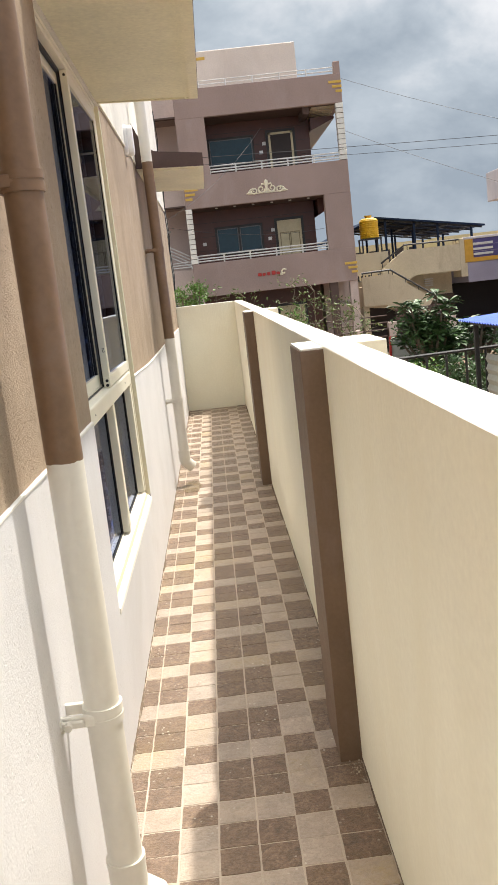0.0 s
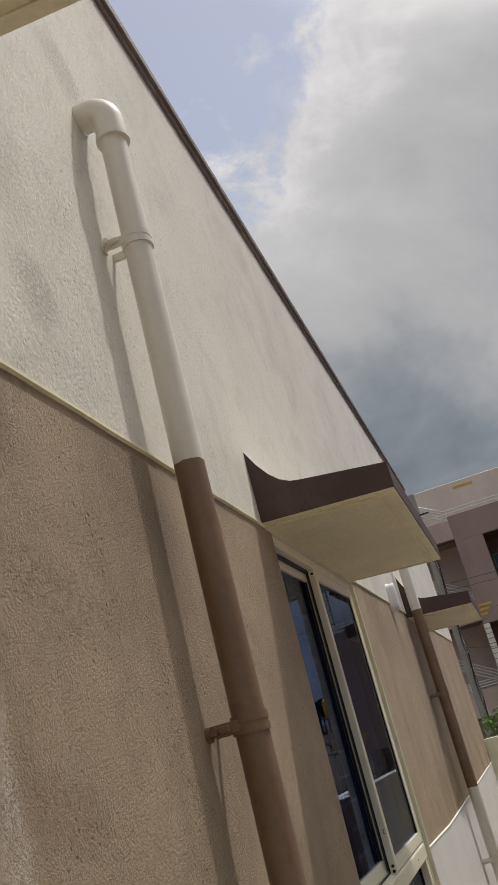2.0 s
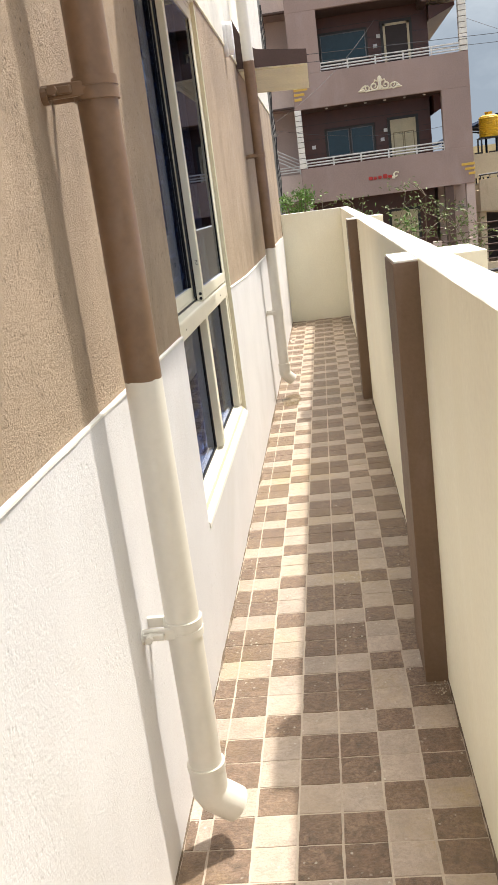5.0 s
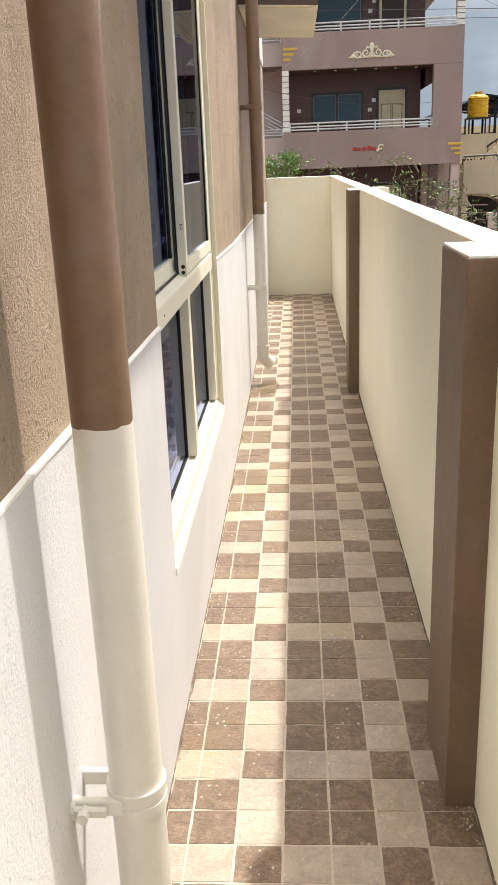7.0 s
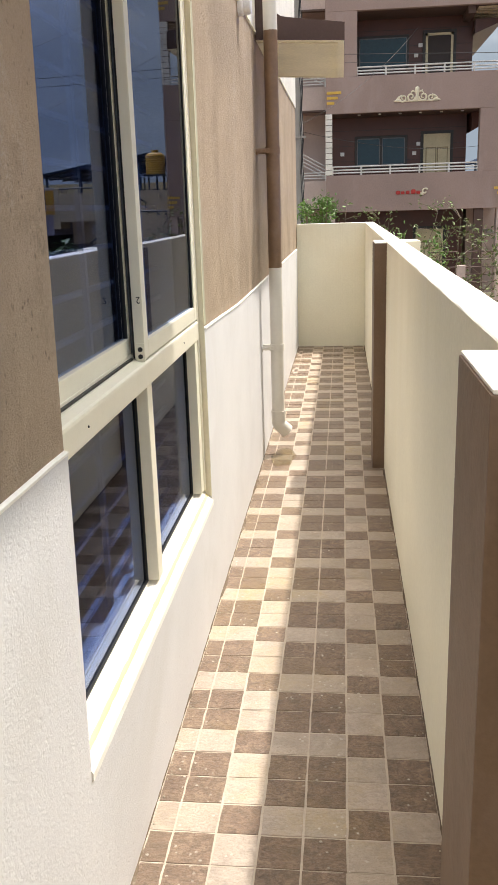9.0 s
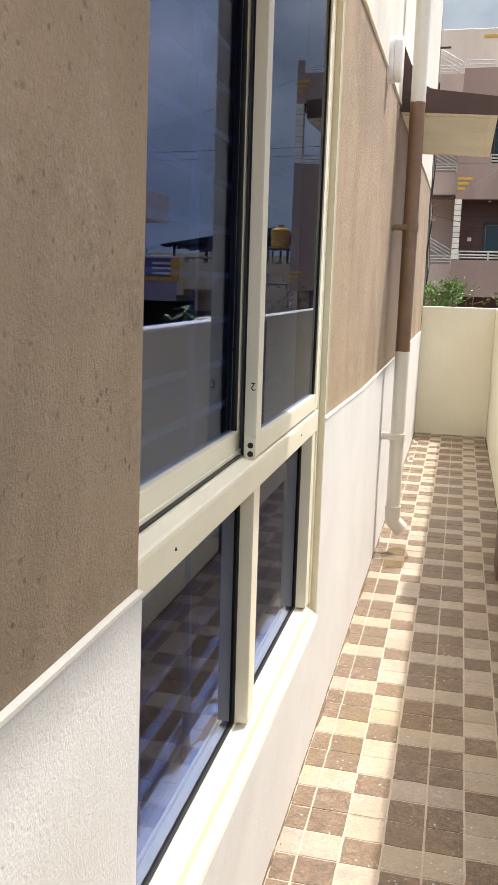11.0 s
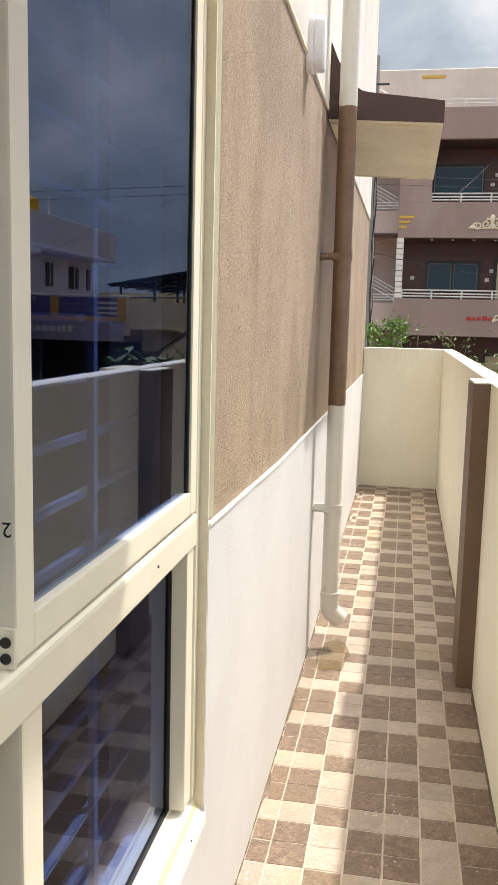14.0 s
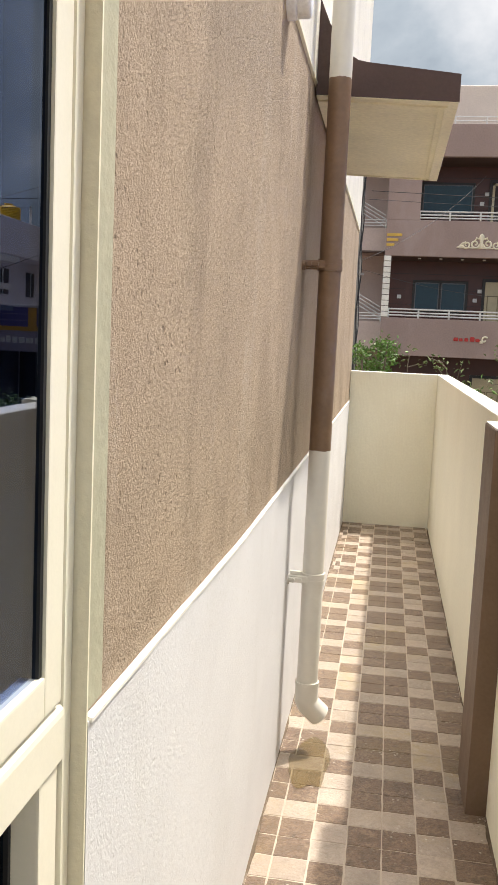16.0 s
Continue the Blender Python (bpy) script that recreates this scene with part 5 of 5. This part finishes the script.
def build_shop():
    s = empty("shop_building", (12, 33, GROUND))
    tagged(s, "shop with purple parapet panels in ochre borders and lavender fascia", "shop")
    add = lambda name, bm, mat, label="", smooth=False: put(s, finish(name, bm, mat, label=label, smooth=smooth))
    F = 31.0
    add("body", B((9.82, F + 3, GROUND), (14.3, F + 9, 1.3)), PALE)
    add("shop_floor", B((9.82, F + 0.2, GROUND), (14.3, F + 2.999, GROUND + 0.15)), CONCRETE)
    add("side_wall", B((14.3005, F + 0.2, GROUND), (14.5, F + 9, 1.3)), SLATE_BLUE)
    # flat sheet across the back, coloured as the unlit inside of the shop
    add("inside", B((9.9, F + 2.9, GROUND + 0.1505), (14.2, F + 2.999, 0.6)), SHADOWBROWN, "dark panel painted as the shaded shop interior")
    add("fascia", B((9.80, F, 0.64), (14.2, F + 3, 1.352), 0.01), LAVENDER, "lavender fascia over the shop")
    add("coping", B((9.7, F - 0.03, 2.16), (14.25, F + 0.18, 2.25), 0.01), PALE)
    add("border", B((9.72, F - 0.03, 1.3525), (14.2, F + 0.15, 1.50), 0.005), OCHRE, "ochre border")
    for x in (9.72, 12.22, 14.0):
        add("border", B((x, F - 0.04, 1.5005), (x + 0.30, F + 0.16, 2.1595), 0.005), OCHRE, "ochre border post")
    for a, b in ((10.0205, 12.2195), (12.5205, 13.9995)):
        p = add("panel", B((a, F, 1.5005), (b, F + 0.14, 2.1595)), PURPLE, "purple parapet panel")
        for k in range(2):
            o = finish("joint", B((a, F - 0.012, 1.70 + k * 0.22), (b, F - 0.0005, 1.715 + k * 0.22)), LAVENDER)
            o.parent = p
    for k in range(3):
        add("stripe", B((10.03, F - 0.035, 1.58 + k * 0.18), (10.75, F - 0.013, 1.66 + k * 0.18), 0.005), RAILWHITE, "white relief stripe")
    rng = random.Random(8)
    x = 11.7
    while x < 13.7:
        w = rng.uniform(0.13, 0.26)
        add("sign_letter", B((x, F - 0.04, 0.93), (x + w, F + 0.001, 0.93 + rng.uniform(0.17, 0.26)), 0.03), RAILWHITE, "raised pale sign letter")
        x += w + 0.06
    add("sign_dot", B((11.2, F - 0.03, 0.98), (11.32, F + 0.001, 1.1), 0.02), PALE)
    add("post", tube([(14.35, F - 0.2, GROUND), (14.35, F - 0.2, 2.35)], 0.07, 10), PALE, "pale front post", True)


def build_white_house():
    w = empty("white_house", (19, 40, GROUND))
    tagged(w, "pale lilac two-storey house with deep roof overhang", "house")
    add = lambda name, bm, mat, label="", smooth=False: put(w, finish(name, bm, mat, label=label, smooth=smooth))
    add("body", B((17.1, 33.0, GROUND), (26, 46.3, 4.42)), PALE, "pale lilac walls")
    add("roof_band", B((16.0, 32.5, 4.45), (26, 47.1, 5.95), 0.02), PALE, "pale roof parapet band")
    for y, h in ((37.5, 1.2), (40.5, 0.8), (43.2, 1.2), (45.5, 0.5)):
        # no real opening: the shade within is painted on a thin panel
        add("window", B((17.06, y, 2.9), (17.099, y + h, 4.0)), SHADOWBROWN, "dark panel painted as a shaded window opening")
        add("window_frame", B((17.02, y + h * 0.48, 2.9), (17.059, y + h * 0.52, 4.0)), RAILWHITE)
    for y, z in ((36.2, 1.1), (39.6, 0.9)):
        add("roof_pipe", tube([(16.5, y, 5.9), (16.5, y, 5.95 + z)], 0.05, 6), RAILWHITE, "white roof pipe")
    water_tank(16.9, 38.3, 5.955, 0.5, 0.75, 0.0, "yellow roof tank seen over the parapet")
    d = empty("unfinished_house", (15, 28, GROUND))
    tagged(d, "unfinished blue-grey house with steel-railed stairs and scaffolding", "house")
    add = lambda name, bm, mat, label="", smooth=False: put(d, finish(name, bm, mat, label=label, smooth=smooth))
    add("lower_wall", B((13.4, 27.0, GROUND), (22, 30.0, 2.0)), SLATE_BLUE, "blue-grey lower wall")
    add("terrace_slab", B((12.6, 26.0, 2.0005), (22, 30.0, 2.16)), SLATE_BLUE)
    add("upper_wall", B((13.9, 27.2, 2.1605), (21, 30.0, 3.55)), SLATE_BLUE, "blue-grey upper wall")
    add("terrace_band", B((12.4, 25.9, 3.5505), (19, 30.0, 3.75)), RAILWHITE, "white terrace edge")
    step = bmesh.new()
    for k in range(8):
        B((11.15 + k * 0.16, 21.4 + k * 0.02, 0.4 + k * 0.2), (11.45 + k * 0.16, 23.0, 0.6 + k * 0.2), bm=step)
    add("steps", step, SLATE_BLUE, "blue-grey stair flight")
    add("stair_base", B((11.2, 21.5, GROUND), (12.6, 22.9, 0.9)), SLATE_BLUE)
    for dx, dy in ((0.0, 0.0), (-0.74, -0.40)):
        for k in range(4):
            a, b = Vector((10.35 + dx, 22.0 - dy, 3.50 - 0.2 * k)), Vector((10.95 + dx * 1.05, 21.7 - dy, 2.52 - 0.2 * k))
            add("handrail", tube([a, b], 0.05 if k == 0 else 0.03, 8), CHROME, "bright steel stair rail", True)
        for f in (0.05, 0.5, 0.95):
            a, b = Vector((10.35 + dx, 22.0 - dy, 3.50)), Vector((10.95 + dx * 1.05, 21.7 - dy, 2.52))
            p = a.lerp(b, f)
            add("rail_post", tube([p, p - Vector((0, 0, 0.85))], 0.03, 6), CHROME)
    add("landing", B((9.5, 21.9, 2.38), (12.3, 23.4, 2.52)), RAILWHITE, "pale stair landing")
    add("landing_pier", B((11.3, 22.9505, GROUND), (12.2, 23.3, 2.3795)), SLATE_BLUE)
    sc = bmesh.new()
    for x, y in ((11.0, 25.4), (11.9, 25.2), (12.6, 24.9), (11.6, 26.2)):
        tube([(x, y, 2.16 if x > 12.5 else GROUND), (x + 0.05, y, 5.3)], 0.035, 6, bm=sc)
    for z in (3.7, 4.45, 4.75):
        tube([(10.8, 25.45, z), (13.2, 24.7, z + 0.05)], 0.03, 6, bm=sc)
        tube([(11.0, 25.5, z - 0.1), (11.7, 26.3, z - 0.1)], 0.03, 6, bm=sc)
    tube([(11.0, 25.4, 3.4), (12.6, 24.9, 5.2)], 0.03, 6, bm=sc)
    add("scaffolding", sc, IRON, "dark scaffold poles")
    tarp = bmesh.new()
    n = 16
    grid = []
    for i in range(n + 1):
        row = []
        for j in range(n + 1):
            u, v = i / n, j / n
            x = 11.98 + 2.4 * u
            y = 24.75 - 1.1 * u + 0.16 * math.sin(9 * u + 3 * v) * (1 - 0.4 * v) + 0.1 * noise.noise((u * 6, v * 5, 2.0))
            z = 3.35 + 2.4 * v + 0.12 * noise.noise((u * 5, v * 3, 7.0)) + (0.35 * math.sin(math.pi * u) if j == n else 0)
            row.append(tarp.verts.new((x + 0.1 * noise.noise((v * 6, u * 3, 4.0)), y, z)))
        grid.append(row)
    for i in range(n):
        for j in range(n):
            tarp.faces.new((grid[i][j], grid[i + 1][j], grid[i + 1][j + 1], grid[i][j + 1]))
    t = finish("tarpaulin", tarp, TARP, smooth=True)
    tagged(t, "yellow-green tarpaulin draped over scaffolding", "tarpaulin")
    add("stair_head", B((12.3, 25.05, 2.165), (14.6, 26.5, 5.35)), SLATE_BLUE)


def build_tin_shed():
    s = empty("tin_shed", (6, 8, GROUND))
    tagged(s, "open shed with blue corrugated roof on black posts", "shed")
    bm = bmesh.new()
    ya, yb, pitch = 4.8, 10.5, 0.095
    n = int((yb - ya) / pitch * 6)
    rows = []
    for i in range(n + 1):
        y = ya + (yb - ya) * i / n
        z = 0.66 + 0.011 * math.cos(2 * math.pi * (y - ya) / pitch)
        rows.append([bm.verts.new(p) for p in ((3.40, y, z), (9.6, y, z + 0.36), (9.6, y, z + 0.356), (3.40, y, z - 0.004))])
    for a, b in zip(rows, rows[1:]):
        for q in range(4):
            bm.faces.new((a[q], a[(q + 1) % 4], b[(q + 1) % 4], b[q]))
    put(s, finish("roof_sheet", bm, TIN, label="blue coated corrugated sheet"))
    for x in (3.52, 6.5, 9.3):
        put(s, finish("roof_beam", B((x, 4.9, 0.60), (x + 0.05, 10.4, 0.632 + 0.058 * (x - 3.4))), IRON))
        for y in (5.0, 7.6, 10.25):
            put(s, finish("post", B((x, y, GROUND), (x + 0.05, y + 0.05, 0.599), 0.004), IRON))
    sheet = bmesh.new()
    rows = []
    for i in range(61):
        z = GROUND + (0.25 - GROUND) * i / 60
        k = 0.013 * math.cos(2 * math.pi * i / 4)
        rows.append([sheet.verts.new(p) for p in ((3.63 + k, 5.2, z), (3.63 + k, 10.2, z), (3.636 + k, 10.2, z), (3.636 + k, 5.2, z))])
    for a, b in zip(rows, rows[1:]):
        for q in range(4):
            sheet.faces.new((a[q], a[(q + 1) % 4], b[(q + 1) % 4], b[q]))
    put(s, finish("wall_sheet", sheet, GREYTIN, label="weathered grey corrugated sheet"))
    f = empty("iron_fence", (3, 10.5, GROUND))
    tagged(f, "black iron fence beside the garden", "fence")
    put(f, finish("rail", tube([(2.2, 10.6, 0.255), (4.4, 10.6, 0.29)], 0.022, 6), IRON))
    put(f, finish("rail", tube([(2.2, 10.6, -0.5), (4.4, 10.6, -0.5)], 0.018, 6), IRON))
    for k in range(9):
        put(f, finish("bar", tube([(2.25 + k * 0.25, 10.6, GROUND), (2.25 + k * 0.25, 10.6, 0.26)], 0.016, 6), IRON))


# ---------------------------------------------------------------- plants
def leaf_quads(bm, p, n, spread, size, rng, flat=0.4, narrow=0.42):
    for _ in range(n):
        c = Vector(p) + Vector((rng.gauss(0, spread), rng.gauss(0, spread), rng.gauss(0, spread * 0.8)))
        d = Vector((rng.uniform(-1, 1), rng.uniform(-1, 1), rng.uniform(-flat, 0.9))).normalized()
        s = d.cross(Vector((rng.uniform(-1, 1), rng.uniform(-1, 1), rng.uniform(-1, 1)))).normalized()
        L = size * rng.uniform(0.6, 1.25)
        up = d.cross(s) * L * 0.12
        vs = [bm.verts.new(q) for q in (c, c + d * L * 0.5 + s * L * narrow * 0.5 + up, c + d * L, c + d * L * 0.5 - s * L * narrow * 0.5 + up)]
        bm.faces.new(vs)


def twiggy_shrub(x, y, top, spread, stems, seed, leafmat, label, leafsize=0.05, density=5):
    rng = random.Random(seed)
    s = empty("shrub", (x, y, GROUND))
    tagged(s, label, "plant", "garden shrubs")
    wood, leaves = bmesh.new(), bmesh.new()
    for _ in range(stems):
        p = Vector((x + rng.gauss(0, 0.06), y + rng.gauss(0, 0.06), GROUND))
        d = Vector((rng.gauss(0, spread), rng.gauss(0, spread), 1)).normalized()
        length = (top - GROUND) * rng.uniform(0.8, 1.0)
        pts, n = [p], 12
        for k in range(n):
            d = (d + Vector((rng.gauss(0, 0.10), rng.gauss(0, 0.10), 0.02))).normalized()
            p = p + d * length / n
            pts.append(p)
            if k > 4:
                leaf_quads(leaves, p, density, 0.07, leafsize, rng)
                for _ in range(2):
                    q = p + Vector((rng.gauss(0, 0.16), rng.gauss(0, 0.16), rng.uniform(0.02, 0.22)))
                    tube([p, p.lerp(q, 0.5) + Vector((0, 0, 0.02)), q], [0.006, 0.005, 0.003], 4, bm=wood)
                    leaf_quads(leaves, p.lerp(q, 0.6), density // 2 + 1, 0.05, leafsize, rng)
                    leaf_quads(leaves, q, density, 0.05, leafsize, rng)
        tube(pts, [0.018 * (1 - 0.8 * k / n) for k in range(n + 1)], 5, bm=wood)
    put(s, finish("stem", wood, BARK, label="thin grey stems"))
    put(s, finish("crown", leaves, leafmat, label="small scattered leaves"))


def frangipani(x, y, seed, heads, label, low, high, wide):
    rng = random.Random(seed)
    s = empty("shrub", (x, y, GROUND))
    tagged(s, label, "plant", "garden shrubs")
    wood, leaves = bmesh.new(), bmesh.new()
    for k in range(heads):
        a = 2 * math.pi * rng.random()
        r = wide * math.sqrt(rng.uniform(0.01, 1.0))
        e = Vector((x + r * math.cos(a), y + r * 0.8 * math.sin(a), rng.uniform(low, high) - 0.3 * r * r / wide))
        base = Vector((x, y, GROUND))
        tube([base, base.lerp(e, 0.4) + Vector((0, 0, 0.2)), e], [0.06, 0.04, 0.02], 6, bm=wood)
        for j in range(20):
            b = 2 * math.pi * j / 20 * 2.4 + rng.random() * 0.3
            up = rng.uniform(-0.15, 0.8)
            d = Vector((math.cos(b), math.sin(b), up)).normalized()
            side = d.cross(Vector((0, 0, 1))).normalized()
            L = rng.uniform(0.26, 0.42)
            w = L * 0.16
            droop = Vector((0, 0, -0.05))
            q = [e, e + d * L * 0.35 + side * w * 0.7, e + d * L * 0.75 + side * w + droop * 0.6, e + d * L + droop * 1.6, e + d * L * 0.75 - side * w + droop * 0.6, e + d * L * 0.35 - side * w * 0.7]
            leaves.faces.new([leaves.verts.new(v) for v in q])
    put(s, finish("stem", wood, BARK, label="thick pale stems"))
    put(s, finish("crown", leaves, LEAF_DARK, label="rosettes of long dark leaves"))


def bush(x, y, z0, z1, w, seed, mat, label, n=900, size=0.07):
    rng = random.Random(seed)
    s = empty("shrub", (x, y, GROUND))
    tagged(s, label, "plant", "garden shrubs")
    leaves, wood = bmesh.new(), bmesh.new()
    for k in range(9):
        e = Vector((x + rng.gauss(0, w * 0.45), y + rng.gauss(0, w * 0.45), rng.uniform(z0 + (z1 - z0) * 0.4, z1)))
        tube([(x + rng.gauss(0, 0.05), y, GROUND), Vector((x, y, (GROUND + e.z) / 2)).lerp(e, 0.4), e], [0.03, 0.02, 0.008], 5, bm=wood)
        leaf_quads(leaves, e - Vector((0, 0, 0.05)), n // 9, w * 0.28, size, rng)
    put(s, finish("stem", wood, BARK))
    put(s, finish("crown", leaves, mat, label="dense small leaves"))


def build_plants():
    bush(0.14, 12.6, 0.6, 1.46, 0.22, 1, LEAF, "fresh green bush behind the end wall", 1300, 0.055)
    twiggy_shrub(0.72, 12.6, 1.42, 0.07, 4, 12, LEAF_DRY, "thin olive shrub with small leaves above the wall", 0.055, 5)
    twiggy_shrub(1.22, 12.5, 1.68, 0.07, 5, 13, LEAF_DRY, "tall twiggy olive shrub with sparse leaves", 0.06, 6)
    twiggy_shrub(1.78, 12.4, 1.28, 0.09, 4, 14, LEAF, "leafy green shrub leaning over the boundary wall", 0.075, 8)
    twiggy_shrub(2.25, 12.0, 1.05, 0.12, 3, 15, LEAF_DRY, "low spreading shrub with yellowish leaves", 0.065, 8)
    bush(3.1, 11.8, -1.3, 0.02, 0.35, 16, LEAF, "low green hedge plant below the fence", 1500, 0.06)
    frangipani(5.25, 19.0, 17, 34, "large frangipani shrub with rosettes of long leaves", -0.6, 0.78, 0.72)
    bush(5.3, 19.4, -1.5, 0.2, 0.7, 27, LEAF_DARK, "dark undergrowth behind the frangipani", 2600, 0.13)
    bush(4.4, 15.0, -1.6, -0.35, 0.7, 28, LEAF_DARK, "low dark garden bush beyond the iron fence", 2400, 0.10)
    bush(5.7, 15.6, -1.6, -0.45, 0.7, 29, LEAF_DARK, "low dark garden bush with small leaves", 2200, 0.10)
    frangipani(6.4, 19.6, 18, 20, "dark leafy frangipani shrub by the street", -1.0, 0.35, 0.7)
    bush(7.2, 18.5, -1.4, -0.1, 0.6, 19, LEAF_DARK, "dark green garden bush", 1500, 0.12)
    bush(24.5, 62, 1.0, 3.3, 1.8, 20, LEAF_DARK, "distant dark green tree crown over the roofs", 1600, 0.5)
    board = empty("red_edged_board", (4.9, 20.5, GROUND))
    tagged(board, "leaning grey board with a red border beside the street", "board")
    put(board, finish("panel", prism([(4.55, -1.55), (5.5, -1.55), (5.2, -0.25), (4.6, -0.2)], "y", 20.5, 20.53), GREYTIN))
    e = bmesh.new()
    for a, b in (((4.55, -1.5), (4.6, -0.2)), ((4.6, -0.2), (5.2, -0.25)), ((5.2, -0.25), (5.5, -1.5)), ((4.6, -0.9), (5.35, -0.92))):
        tube([(a[0], 20.48, a[1]), (b[0], 20.48, b[1])], 0.035, 4, bm=e)
    put(board, finish("border", e, REDSIGN, label="red painted border"))
    put(board, finish("leg", B((4.6, 20.531, GROUND), (4.66, 20.6, -0.4)), IRON))


def build_lines():
    p = empty("utility_pole", (-0.42, 20, GROUND))
    tagged(p, "grey concrete utility pole with brackets and cables", "pole")
    put(p, finish("shaft", tube([(-0.44, 20, GROUND), (-0.47, 20, 6.6)], [0.11, 0.075], 10), CONCRETE, smooth=True))
    put(p, finish("crossarm", B((-0.75, 19.93, 6.05), (-0.2, 19.97, 6.08)), IRON))
    b = bmesh.new()
    for side in (0, 1, 2):
        run = [(-0.36 - 0.02 * side + 0.016 * math.sin(k * 1.9 + side), 19.885 - 0.01 * side, 0.6 + 0.3 * k) for k in range(17)]
        tube(run, 0.008, 5, bm=b)
    put(p, finish("cable_bundle", b, IRON, label="tangled black cables"))
    put(p, finish("bracket", B((-0.62, 19.86, 2.75), (-0.30, 19.89, 2.79)), CONCRETE))

    def cable(a, b, sag, r=0.012):
        a, b = Vector(a), Vector(b)
        pts = [a.lerp(b, k / 14) - Vector((0, 0, sag * 4 * (k / 14) * (1 - k / 14))) for k in range(15)]
        tagged(finish("overhead_cable", tube(pts, r, 5), IRON), "thin black overhead cable across the street", "cable", "overhead cables")
    cable((-0.25, 20, 4.35), (40, 24, 4.6), 0.3, 0.006)
    cable((-0.46, 20, 4.2), (40, 24, 4.3), 0.3, 0.005)
    cable((5.2, 28.2, 7.5), (12.4, 20, 3.1), 0.2, 0.006)
    cable((5.2, 28.1, 5.9), (12.4, 20.05, 1.3), 0.2, 0.006)
    cable((-0.45, 20, 3.0), (2.6, 28, 6.2), 0.25, 0.0045)
    cable((-0.45, 20, 2.9), (5.6, 30, 3.2), 0.3, 0.0045)
    q = empty("utility_pole", (40, 24, GROUND))
    tagged(q, "grey concrete utility pole farther down the street", "pole")
    put(q, finish("shaft", tube([(40, 24, GROUND), (40, 24, 6.6)], [0.12, 0.08], 10), CONCRETE, smooth=True))


build_apartments()
build_front_fence()
build_stair_house()
build_shop()
build_white_house()
build_tin_shed()
build_plants()
build_lines()
build_tiles()
build_stain()
build_rubble()
